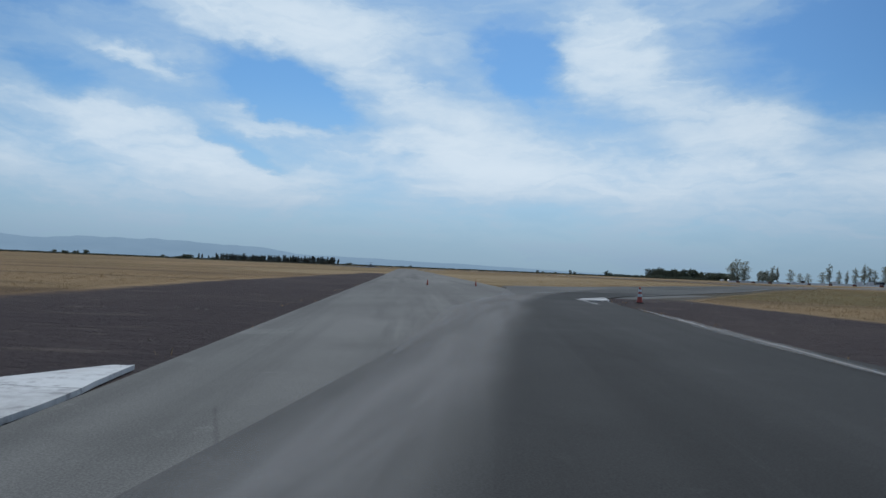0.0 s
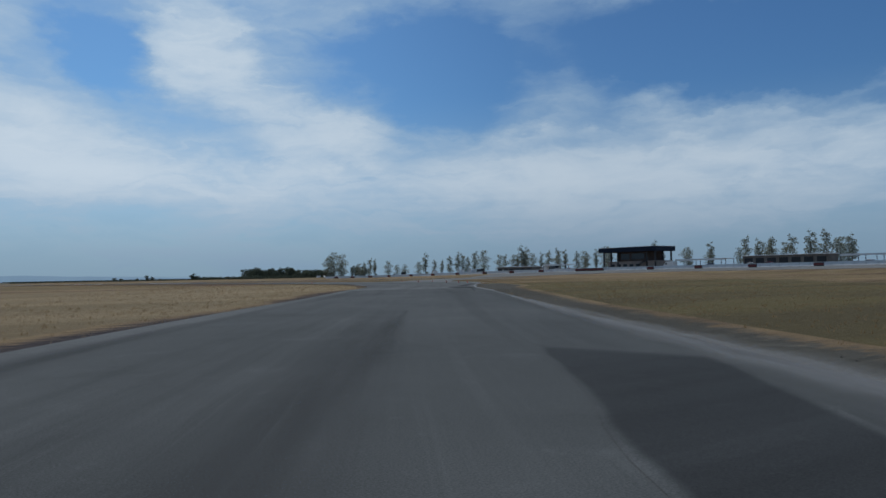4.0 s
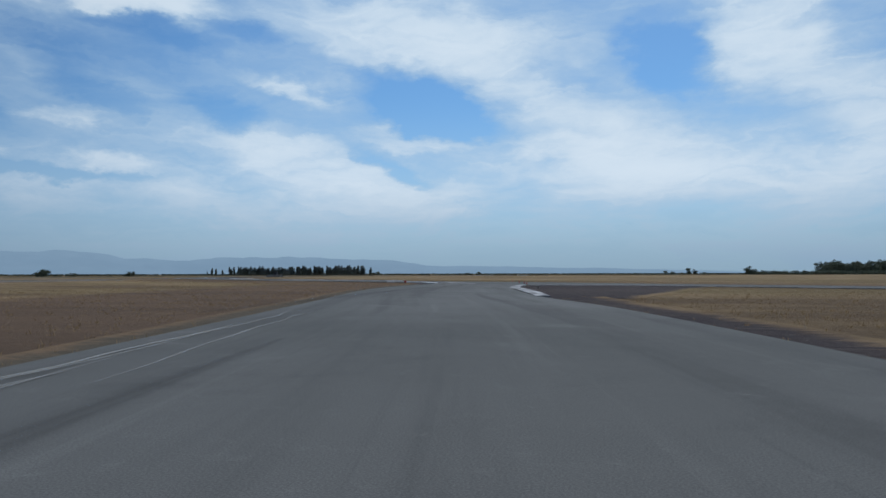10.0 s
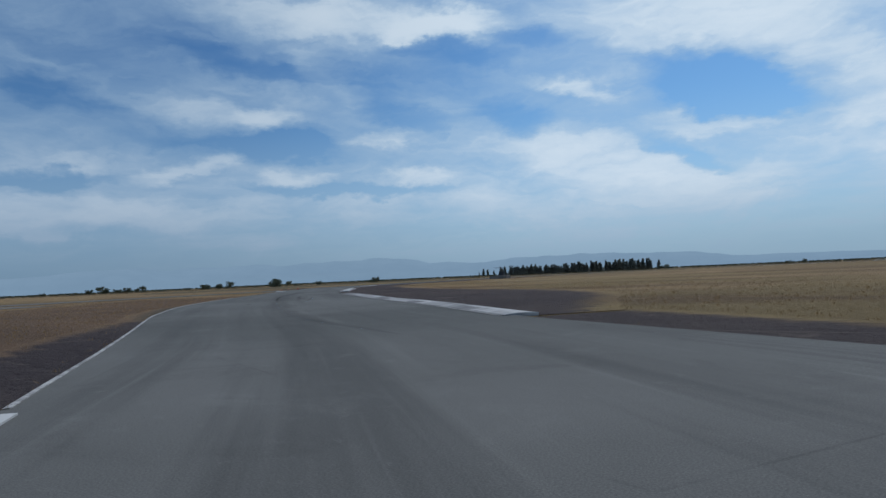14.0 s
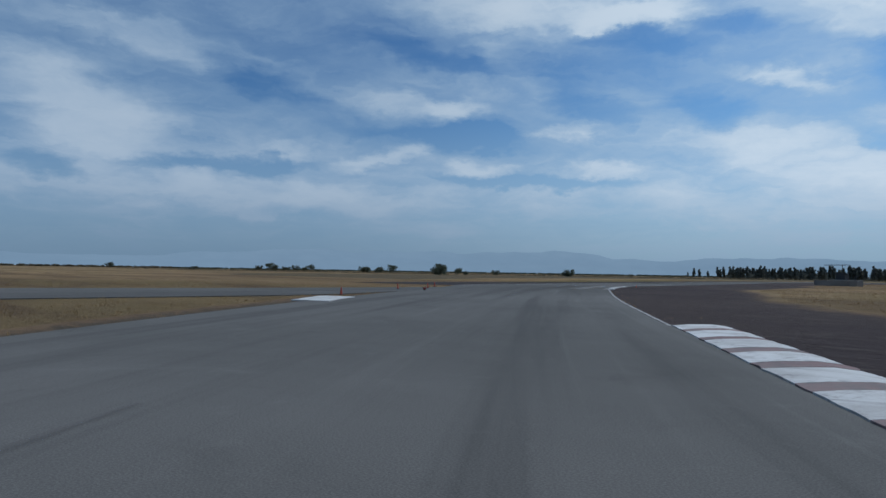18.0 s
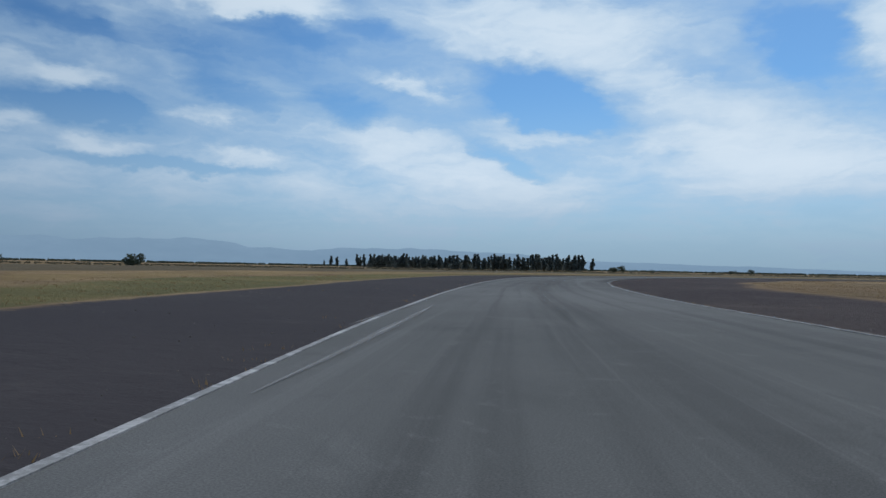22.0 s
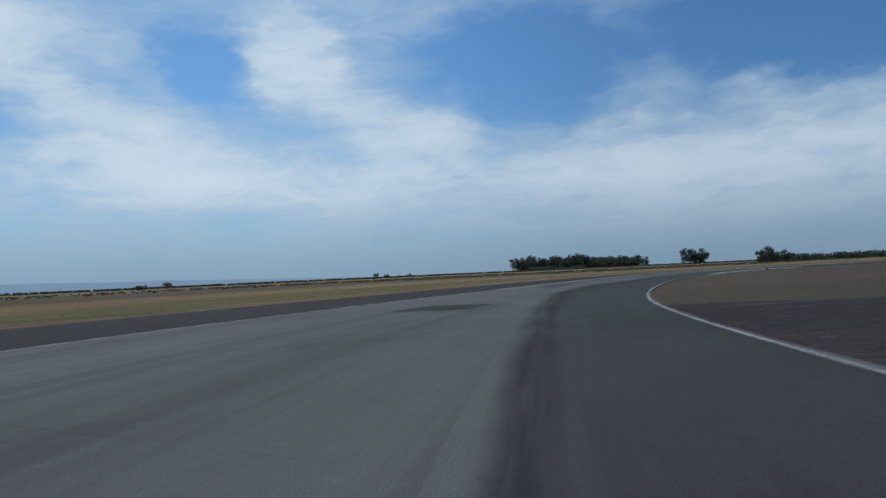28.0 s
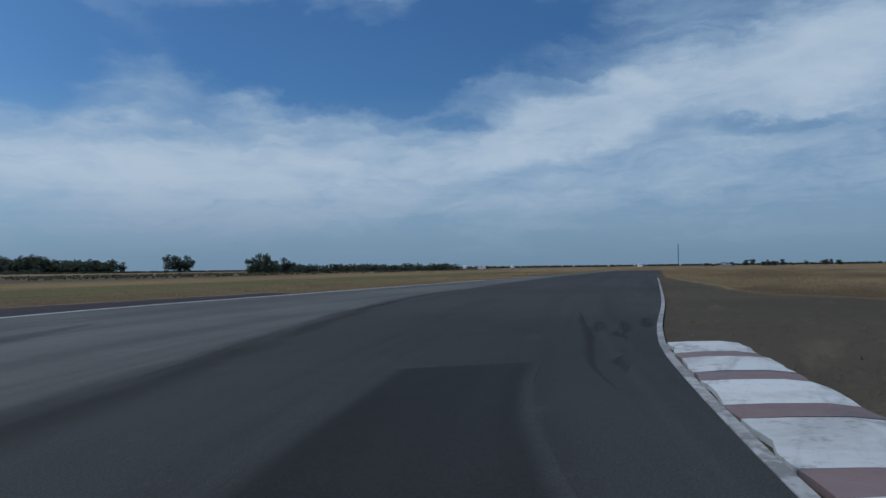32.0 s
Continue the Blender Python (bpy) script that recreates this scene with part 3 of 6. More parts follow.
def slab(name, left, right, top, mat, label, category="", kind="structure", bottom=-0.09, parent=None, cross=6, ragged=(0, 0), keep=None, soft=0.0, follow=False):
    """A flat sheet between two lines, with sides that go into the ground. Its maps run along and across in metres, and inwards from a ragged side."""
    n = max(len(left), len(right), int(np.hypot(*(left[-1] - left[0])) / 3) if len(left) < 8 else 2)
    left, right = resample(left, n), resample(right, n)
    if ragged[0]:
        left = ragged_line(left, ragged[0], top * 99 + n)
    if ragged[1]:
        right = ragged_line(right, ragged[1], top * 77 + n)
    if keep is not None:
        keep.append(np.concatenate([left, right[::-1]]))
    verts, faces, lane, rim = [], [], [], []
    soft = soft or 0.5 + max(ragged)
    run = np.concatenate([[0], np.cumsum(np.hypot(*np.diff((left + right) / 2, axis=0).T))])
    for a, b, u in zip(left, right, run):
        for k in range(cross + 1):
            q = a + (b - a) * k / cross
            verts.append((q[0], q[1], top + (rise(*q) if follow else 0)))
            wide = float(np.hypot(*(b - a)))
            lane.append((u, wide * (k / cross - 0.5)))
            inward = min(wide * k / cross if ragged[0] else 99.0, wide * (1 - k / cross) if ragged[1] else 99.0)
            rim.append((u, inward / soft))
    w = cross + 1
    for i in range(n - 1):
        for k in range(cross):
            faces.append((i * w + k, i * w + k + 1, (i + 1) * w + k + 1, (i + 1) * w + k)[::-1])
    for edge, flip in ((0, False), (cross, True)):
        base = len(verts)
        verts += [(verts[i * w + edge][0], verts[i * w + edge][1], bottom) for i in range(n)]
        lane += [lane[i * w + edge] for i in range(n)]
        rim += [rim[i * w + edge] for i in range(n)]
        for i in range(n - 1):
            q = (i * w + edge, base + i, base + i + 1, (i + 1) * w + edge)
            faces.append(q if flip else q[::-1])
    ob = mesh_object(name, verts, faces, mat, parent)
    uv = ob.data.uv_layers.new(name="lane")
    idx = np.empty(len(ob.data.loops), dtype=np.int32)
    ob.data.loops.foreach_get("vertex_index", idx)
    uv.data.foreach_set("uv", np.array(lane, dtype=np.float32)[idx].ravel())
    ob.data.uv_layers.new(name="rim").data.foreach_set("uv", np.array(rim, dtype=np.float32)[idx].ravel())
    return tagged(ob, label, category, "", kind)


def sheet(name, outline, top, mat, label, kind="structure", rough_edge=0.0, seed=1):
    """A flat patch with the given outline, worn thin towards its rim."""
    line = [Vector((*p, 0)) for p in outline]
    pts = []
    for a, b in zip(line, line[1:] + line[:1]):
        n = max(1, int((b - a).length / 1.0))
        for k in range(n):
            q = a + (b - a) * k / n
            if rough_edge:
                q = q + Vector((noise.noise((q.x * 0.5, q.y * 0.5, seed)), noise.noise((q.x * 0.5, q.y * 0.5, seed + 9)), 0)) * rough_edge
            pts.append(q)
    mid = sum(pts, Vector()) / len(pts)
    bm = bmesh.new()
    for layer in ("rim", "lane"):
        bm.loops.layers.uv.new(layer)
    rim_map, lane_map = bm.loops.layers.uv["rim"], bm.loops.layers.uv["lane"]
    outer = [bm.verts.new((q.x, q.y, top)) for q in pts]
    inner = [bm.verts.new((*(mid + (q - mid) * 0.72).xy, top)) for q in pts]
    core = bm.verts.new((mid.x, mid.y, top))
    rims = set(outer)
    for k in range(len(pts)):
        j = (k + 1) % len(pts)
        bm.faces.new((outer[k], outer[j], inner[j], inner[k]))
        bm.faces.new((inner[k], inner[j], core))
    bm.normal_update()
    if sum(f.normal.z for f in bm.faces) < 0:
        bmesh.ops.reverse_faces(bm, faces=bm.faces)
    for f in bm.faces:
        for loop in f.loops:
            loop[rim_map].uv = (0.0, 0.0 if loop.vert in rims else 1.3)
            loop[lane_map].uv = loop.vert.co.xy
    me = bpy.data.meshes.new(name)
    bm.to_mesh(me)
    bm.free()
    me.materials.append(mat)
    return tagged(new(name, me), label, "", "", kind)


# ---------- the plan of the circuit ----------
# left edge of the track, stretch by stretch
left_edge_one = [
    [(-2.4, -3), (-0.6, 10), (1, 23), (3, 34), (4.3, 46), (4.6, 53), (7, 57), (11, 61.5), (18, 72), (28, 90), (39, 109), (50.3, 127), (58.7, 141), (66.9, 154), (73.3, 168)],
    [(73.3, 168), (77.4, 183), (79, 198), (79.2, 212), (78.3, 232), (75.5, 255), (70, 281), (65, 303), (63.2, 320), (62.6, 336), (61.7, 342), (59.8, 347.3), (56.5, 350.6)]]
left_edge_two = [
    [(56.5, 350.6), (51.4, 354.0), (45.9, 357.8), (40.4, 361.5), (34.2, 365.6), (28.7, 369.4), (17.4, 378.2), (4, 391), (-12, 408), (-25, 421), (-36, 433), (-48, 447), (-57, 457)],
    [(-57, 457), (-62, 469.5), (-65.5, 484), (-68.6, 498), (-73.0, 513), (-78.5, 530), (-84, 549), (-90, 573), (-94, 594), (-96, 614), (-94.6, 635)],
    [(-94.6, 635), (-90, 656), (-83, 674), (-72.5, 692.5), (-60, 706), (-46, 718.5), (-31, 731.5), (-15, 744.3), (-2, 752.4), (12, 758.6), (30, 761), (80, 766), (170, 776)]]
LEFT = left_edge_one + left_edge_two
# right edge
right_edge_one = [
   
    [(6.4, -3), (6.3, 10), (6.6, 21), (7.3, 30), (8.4, 35.6), (13, 43), (20, 54), (30, 70), (39.5, 87), (51, 107), (64.5, 129), (70, 139), (76.5, 148), (81, 155), (87, 163)],
    [(87, 163), (92, 180), (93.3, 198), (92.3, 214), (90.5, 232), (87, 255), (82.6, 277), (78.8, 290), (76.2, 303), (74.6, 315), (74.3, 324.5), (71, 340), (61, 356)]]
right_edge_two = [
    [(61, 356), (54, 364), (49, 368.2), (40, 376), (30, 384), (19.5, 393), (6, 404.5), (-7, 418), (-18, 430.5), (-30, 444.5), (-42, 459.5)],
    [(-42, 459.5), (-47.6, 467.6), (-51.2, 474.4), (-54, 484.5), (-57.5, 497), (-62.5, 512), (-68, 530), (-73.5, 547), (-78.5, 568), (-81.5, 587), (-83, 608)],
    [(-83, 608), (-80.6, 631), (-75, 654), (-66, 674.5), (-54, 694.5), (-40, 710), (-25, 723.2), (-12, 732.8), (-3, 737.6), (1, 739.4), (8, 741.25), (12.9, 742.15), (23.4, 743.45), (42.5, 746.1), (90, 752.7), (170, 763)]]
RIGHT = right_edge_one + right_edge_two
left_lines = [curve(p) for p in LEFT]
right_lines = [curve(p) for p in RIGHT]
left_all = np.concatenate([left_lines[0], *[q[1:] for q in left_lines[1:]]])
right_all = np.concatenate([right_lines[0], *[q[1:] for q in right_lines[1:]]])


def stretch(line, a, b):
    """The piece of a line between the points nearest to a and b."""
    i = int(np.argmin(np.hypot(line[:, 0] - a[0], line[:, 1] - a[1])))
    j = int(np.argmin(np.hypot(line[:, 0] - b[0], line[:, 1] - b[1])))
    return line[i:j + 1]


def build_ground():
    def axis(lo, hi, fine0, fine1, step):
        far = [-4600, -3000, -2000, -1400, -1000, -700, -500, -350]
        a = [v for v in far if v < lo] + list(np.arange(lo, fine0, 40)) + list(np.arange(fine0, fine1, step)) + list(np.arange(fine1, hi, 40))
        return a + [hi, hi + 200, hi + 500, hi + 1000, hi + 2000, hi + 4200]
    xs = axis(-250, 420, 140, 260, 10)
    ys = axis(-250, 1000, 240, 540, 20)
    verts = [(x, y, -0.06 + rise(x, y)) for y in ys for x in xs]
    w = len(xs)
    faces = [(j * w + i, j * w + i + 1, (j + 1) * w + i + 1, (j + 1) * w + i) for j in range(len(ys) - 1) for i in range(w - 1)]
    tagged(mesh_object("ground", verts, faces, M["field"], smooth=True), "wide flat field of short dry yellow-brown grass", "ground", "", "structure")


build_ground()

# old runway and cross strips, just below the track surface
slab("runway_old", np.array([(0.6, -60), (-2.9, 5), (-6.5, 70), (-25, 385)]), np.array([(9.6, -60), (6.6, 5), (3.0, 70), (-16, 385)]), -0.018, M["concrete"],
     "old pale concrete taxiway, cracked and dusty", "taxiway", keep=PAVED)
slab("runway_cross", np.array([(150, 262), (110, 307), (87, 322.6), (75, 325), (68, 337), (62, 350)]), np.array([(160, 283), (125, 309), (90, 336), (72, 352.5), (60, 361), (50, 367.5)]),
     -0.022, M["track"], "wide old asphalt cross runway, grey and worn", "runway", keep=PAVED)
slab("apron_east", curve([(84, 196), (94.5, 200), (102, 210.5), (128, 240), (150, 262)]), curve([(79, 153), (87.5, 163), (96, 177), (103, 194), (124, 219), (150, 229)]), -0.02,
     M["concrete"], "paved apron opening off the track, pale and dusty", "apron", keep=PAVED)
slab("road_paddock", curve([(148, 261), (172, 257), (186, 245), (192, 229), (196, 200), (198, 120)], 4), curve([(214, 330), (221, 310), (225, 290), (229, 240), (230.5, 200), (231, 120)], 4), -0.02,
     M["concrete"], "wide dusty paved road in front of the paddock barrier", "road", cross=12, ragged=(2.0, 0), follow=True, bottom=-0.4, keep=PAVED)
slab("taxi_stub", np.array([(-46, 447), (-38, 432), (-36, 409), (-38, 330)]), np.array([(-51, 450), (-49, 432), (-50, 409), (-54, 330)]), -0.02, M["track"],
     "paved stub of old taxiway beside the track", "taxiway", keep=PAVED)

# dark gravel verges
VERGES = [
    ("verge_start", [(-0.8, -40), (-2.9, 5), (-5.6, 55), (-9, 110)], [(-11.5, -40), (-12, 5), (-13, 55), (-12, 110)], "soil"),
    ("verge_first_corner", [(6.5, -20), (6.6, 21), (8.4, 35.6), (10.5, 39)], [(17, -20), (16, 15), (14.5, 33), (13.5, 40.5)], "soil"),
    ("verge_hairpin", [(78.8, 290), (76.2, 303), (74.6, 315), (74.9, 324.6)], [(84, 288), (87, 302), (90, 314), (93, 321)], "soil")]
for i, (name, a, b, mat) in enumerate(VERGES):
    slab(name, curve(a), curve(b), -0.044 + 0.0007 * i, M[mat], "strip of %s beside the track" % ("dark gravelly soil" if mat == "soil" else "pale dusty gravel"), "verge", ragged=(0, 1.2), keep=BARE)


verge_count = iter(range(99))


def side_verge(name, line, d, mat, label, rough=0.9):
    """A strip of bare ground along a track edge, d metres to its left."""
    d = np.interp(np.linspace(0, 1, len(line)), np.linspace(0, 1, len(d)), d)
    out = sideways(line, d)
    top = -0.0395 + 0.0004 * next(verge_count)
    if d[0] > 0:
        slab(name, out, line, top, M[mat], label, "verge", ragged=(rough, 0), keep=BARE)
    else:
        slab(name, line, out, top, M[mat], label, "verge", ragged=(0, rough), keep=BARE)


side_verge("verge_infield", stretch(right_all, (49, 368.2), (-42, 459.5)), [-4, -11, -13, -12, -11, -10, -9, -9, -12], "soil", "dark bare infield soil with gravel and dead weeds", 2.2)
side_verge("verge_inside_bend", stretch(right_all, (-42, 459.5), (-54, 694.5)), [-12, -14, -12, -11, -13, -16, -19, -20, -22], "soil", "dark bare soil along the inside of the long bend", 2.5)
side_verge("verge_last", stretch(right_all, (-54, 694.5), (170, 763)), [-22, -22, -21, -20, -17, -5, -2.2, -1.2, -1, -0.8, -0.8, -0.8, -0.8], "brown_soil", "brown bare soil inside the last corner", 1.6)
side_verge("verge_outside_bend", stretch(left_all, (-57, 457), (30, 761)), [13, 11, 9, 9.5, 10.5, 12, 11, 9.5, 9, 8.5, 7, 4], "runoff", "dark weathered tarmac run-off strip along the outside of the bend", 0.7)
side_verge("verge_first_exit", stretch(right_all, (10.5, 39), (84, 159)), [-4, -2.6, -2.0, -1.9, -2.2, -2.6, -3.4, -4.6, -4.2], "gravel", "ragged strip of dusty grey gravel beside the track", 0.8)
side_verge("verge_straight", stretch(left_all, (4.6, 53), (66, 154)), [0.3, 1.1, 1.7, 1.5, 1.8, 1.3, 1.4, 1.0, 0.8], "soil", "thin strip of dark dusty soil along the track edge", 1.2)
side_verge("verge_sweep", stretch(left_all, (66, 154), (62.4, 333)), [0.9, 1.3, 1.7, 1.7, 1.5, 1.2, 1.2, 1.5, 2.4], "scorched_soil", "thin strip of brown soil inside the left sweep", 0.45)
side_verge("verge_sweep_outside", stretch(right_all, (93.3, 199), (78.8, 290)), [-0.8, -1.2, -1.4, -1.8, -3.0], "soil", "thin strip of dark soil outside the sweep", 0.9)
side_verge("verge_apex", stretch(left_all, (62.4, 333), (34, 366)), [2.2, 4.0, 3.6, 2.2, 1.2], "soil_by_scorched", "dark churned soil behind the apex kerb", 0.8)
side_verge("verge_back_straight", stretch(left_all, (34, 366), (-36, 433)), [1.0, 1.4, 0.9, 1.6, 1.2, 2.0], "scorched_soil", "thin strip of brown soil beside the track", 0.9)
side_verge("verge_cross_runway", curve([(160, 283), (125, 309), (90, 336), (72, 352.5), (60, 361), (50, 367.5)]), [-1.5, -2, -2.5, -3, -3.5], "soil", "dark soil along the edge of the old runway", 1.0)

slab("concrete_strip", curve([(8.9, 36.5), (14.2, 45.0), (17.6, 49.8)]), curve([(9.8, 35.6), (15.2, 43.6), (19.4, 49.4)]), -0.034, M["track"], "short strip of pale concrete beside the track", "pavement", keep=PAVED)

slab("kerb_footing", np.array([(95.1, 205.6), (96.2, 204.4), (98.4, 206.8)]), np.array([(94.4, 204.8), (95.8, 203.2), (98.6, 205.8)]), 0.02, M["line_paint"], "pale concrete edging beside the apron", "kerb footing", bottom=-0.05, cross=2)

# swaths of grass along the outside of the long bend
def swath_tone(c1, c2, c3):
    def build(n):
        a = n.noise(n.mapping(n.pos, rot=(0, 0, 0.6), scale=(0.3, 1, 1)), 0.16, 6, 0.65, 0.6)
        f = n.noise(n.pos, 2.2, 6, 0.75)
        g = n.noise(n.pos, 20.0, 4, 0.75)
        c = n.mix(n.step(a, 0.38, 0.62), c1, c2)
        c = n.mix(n.math("MULTIPLY", n.step(f, 0.5, 0.72), 0.5), c, c3)
        c = n.mix(n.math("MULTIPLY", n.step(g, 0.48, 0.68), 0.45), c, tuple(v * 0.4 for v in c1))
        c = n.mix(rim_cover(n, a, 2.2), field_tone(n)[0], c)
        finish(n, c, 0.95, n.math("ADD", f, g), 0.8, 0.1, spec=0.08)
    return build


M["green_swath"] = material("green_yellow_grass", swath_tone((0.152, 0.13, 0.056), (0.108, 0.1, 0.044), (0.215, 0.172, 0.085)))
M["straw_swath"] = material("pale_straw_grass", swath_tone((0.24, 0.17, 0.08), (0.17, 0.12, 0.06), (0.3, 0.22, 0.115)))
M["scrub_swath"] = material("dark_scrub_ground", swath_tone((0.085, 0.07, 0.046), (0.115, 0.09, 0.055), (0.13, 0.115, 0.06)))
M["brown_swath"] = material("scorched_brown_grass", swath_tone((0.135, 0.09, 0.06), (0.1, 0.068, 0.047), (0.175, 0.12, 0.075)))
M["olive_swath"] = material("olive_dry_grass", swath_tone((0.135, 0.108, 0.05), (0.1, 0.08, 0.042), (0.2, 0.15, 0.075)))
straight_out = resample(stretch(right_all, (17, 49), (86, 161)), 80)
slab("grass_strip_olive", sideways(straight_out, -1.0), sideways(straight_out, -34), -0.0575, M["olive_swath"], "band of olive-brown rough grass beside the straight", "grass", cross=10, ragged=(0, 5.0), soft=8.0)
M["pale_swath"] = material("pale_bleached_grass", swath_tone((0.27, 0.205, 0.12), (0.2, 0.148, 0.085), (0.33, 0.26, 0.16)))
straight_in = resample(stretch(left_all, (7, 57), (78.4, 192)), 90)
slab("grass_strip_pale", sideways(straight_in, np.interp(np.linspace(0, 1, 90), [0, 0.5, 0.8, 1], [60, 70, 40, 12])), sideways(straight_in, 0.3), -0.0572, M["pale_swath"],
     "field of bleached pale straw beside the straight", "grass", cross=12, ragged=(5.0, 0), soft=14.0)
sweep_in = resample(stretch(left_all, (78.5, 205), (-12, 408)), 110)
slab("grass_strip_brown", sideways(sweep_in, 19.0), sideways(sweep_in, 0.3), -0.057, M["brown_swath"], "band of scorched brown grass inside the sweep", "grass", cross=10, ragged=(4.0, 0), soft=5.0)
bend_out = resample(stretch(left_all, (-66, 486), (170, 776)), 90)
for name, d0, d1, mat, z, label in (("grass_strip_green", 10, 27, "green_swath", -0.056, "band of greener grass beyond the gravel strip"),
                                    ("grass_strip_straw", 26, 44, "straw_swath", -0.0555, "band of pale dry straw-coloured grass"),
                                    ("grass_strip_scrub", 50, 150, "scrub_swath", -0.0565, "wide dark band of rough scrubby ground")):
    grow = np.interp(np.linspace(0, 1, 90), [0, 0.15, 0.6, 1], [0.55, 0.9, 1.1, 1.25])
    slab(name, sideways(bend_out, d1 * grow), sideways(bend_out, d0 * grow), z, M[mat], label, "grass", cross=10, ragged=(5.0, 3.0), soft=5.0)

# the track
TRACK_LABELS = ["worn grey asphalt race track leaving the old taxiway", "grey asphalt race track in a long left sweep", "grey asphalt race track between the kerbs",
                "wide grey asphalt race track past the marshal stand", "wide asphalt race track round the long right bend"]
for i, (a, b, label) in enumerate(zip(left_lines, right_lines, TRACK_LABELS)):
    slab("road_%d" % (i + 1), a, b, 0.0, M["track"], label, "race track", cross=10, keep=PAVED)
# darker resurfaced lane through the last bend
slab("resurfaced_lane", curve([(-1.4, -6), (-0.2, 6), (1.4, 18), (2.6, 26), (4.4, 33.6), (7.2, 42.0), (11.6, 48)]), curve([(6.3, -6), (6.35, 6), (6.5, 18), (7.0, 27), (7.8, 33.5), (12.0, 42.0), (15.4, 47.4)]), 0.002,
     M["dark_track"], "darker resurfaced lane leaving the old taxiway", "track patch", bottom=-0.02, ragged=(0.5, 0))
seam = curve([(-82.4, 582), (-84.9, 602), (-85.3, 621), (-83.4, 640), (-79.0, 657), (-72.2, 672.5), (-63.2, 687.5), (-52.0, 703.6), (-48.0, 708.5), (-40.6, 716.4), (-34.4, 720.6), (-29.9, 724.4), (-22.4, 730.7), (-16, 735.8), (-10.6, 739), (-4.2, 742.4), (7, 747.6),
              (30, 755), (80, 763), (170, 774)])
straight_left = sideways(stretch(left_all, (18, 72), (58, 141)), -0.35)
straight_right = sideways(stretch(right_all, (8.4, 35.6), (70, 139)), 0.3)
slab("resurfaced_straight", np.concatenate([curve([(3.4, 31), (4.1, 36.5), (5.9, 41.8), (9.4, 49.6), (13.4, 58.5), (18.0, 67.5)]), straight_left[4:]]),
     np.concatenate([curve([(6.4, 27.5), (7.0, 31.5), (8.0, 35.0)]), straight_right[4:]]),
     0.001, M["grey_track"], "darker grey asphalt of the first bend and straight", "track patch", bottom=-0.02, ragged=(0.5, 0))
slab("resurfaced_lane", seam, resample(sideways(stretch(right_all, (-80.6, 582), (170, 763)), 0.06), len(seam)), 0.0025, M["dark_track"], "darker resurfaced lane of the race track", "track patch",
     bottom=-0.02, ragged=(0.12, 0), soft=1.5)


def patches():
    dark = "square-cut dark asphalt repair patch in the track"
    for i, (outline, mat, label) in enumerate((
            ([(4.4, 29.0), (4.2, 33), (5.2, 38), (6.8, 42.5), (9.2, 45.8), (11.5, 45.6), (12.3, 42.6), (10.4, 39.3), (8.6, 36.3), (7.1, 33.6), (6.0, 30.5), (5.4, 29.0)], "patch_dark", dark),
            ([(70.6, 144.7), (72.2, 145.0), (71.9, 142.4), (68.5, 136.6), (67.3, 138.2), (69.0, 142.0)], "patch", dark),
            ([(43.4, 99.1), (44.2, 96.5), (38.6, 89.4), (37.0, 90.1)], "patch", dark),
            ([(83.6, 159.6), (82.2, 156.8), (72.6, 144.6), (73.0, 145.8), (74.4, 148.5), (75.4, 150.4), (76.1, 150.6)], "patch", dark),
            ([(-60.6, 700.1), (-57.8, 702.8), (-55.6, 700.9), (-58.3, 698.4)], "patch_worn", dark),
            ([(-43.8, 717.8), (-40.0, 721.1), (-39.0, 719.9), (-43.2, 716.3)], "patch_worn", dark),
            ([(-19.48, 731.98), (-19.29, 731.11), (-16.3, 733.35), (-15.88, 734.65)], "patch_dark", dark))):
        sheet("track_patch", outline, 0.0038 + 0.0003 * i, M[mat], label, rough_edge=0.16, seed=i * 3.7)

    slab("track_patch", curve([(-11.9, 735.0), (-7.6, 737.5), (-3.6, 739.75), (2.2, 742.8), (7.0, 744.3)]), curve([(-11.5, 733.2), (-8.7, 735.0), (-6, 736.5), (-1.7, 738.7), (4.8, 741.9), (8.2, 742.9)]),
         0.006, M["patch_black"], "long dark fresh patch before the striped kerb", "track patch", bottom=0.0, ragged=(0.12, 0.12), soft=0.3)


patches()


def edge_line(line, label, inset=0.12, width=0.11, paint="line_paint"):
    slab("edge_line", sideways(line, inset), sideways(line, inset - width), 0.012, M[paint], label, "line marking", bottom=-0.01, cross=1)


edge_line(stretch(left_all, (-57, 457), (-46, 718.5)), "thin worn white line along the outer track edge", inset=0.0, width=0.1)
edge_line(stretch(left_all, (-46, 718.5), (60, 763.6)), "clean white line along the outer edge of the last corner", inset=0.0, width=0.16, paint="fresh_line")
edge_line(stretch(right_all, (-18, 430.5), (-21, 726.4)), "thin dusty white line along the inner track edge", inset=0.12, width=0.1)
edge_line(stretch(right_all, (-21, 726.4), (66, 749)), "white line hugging the striped kerb", inset=0.06, width=0.1)
edge_line(curve([(64.5, 129), (70, 138.9), (73.4, 144.1), (76.9, 149.2), (82.4, 156.6), (86.6, 161.6), (88.6, 163.6), (90.4, 164.2)]), "worn white line round the apron corner", inset=0.05, width=0.11)
edge_line(stretch(left_all, (51.4, 354), (0, 396)), "thin dusty white line along the track edge", inset=0.0, width=0.07)
edge_line(stretch(left_all, (78.4, 192), (78.6, 228)), "bright white line along the inside of the sweep", inset=0.1, width=0.09)
edge_line(curve([(6.05, 27), (6.1, 30), (6.12, 31.7)]), "short white line before the first kerb", inset=0.0, width=0.12)
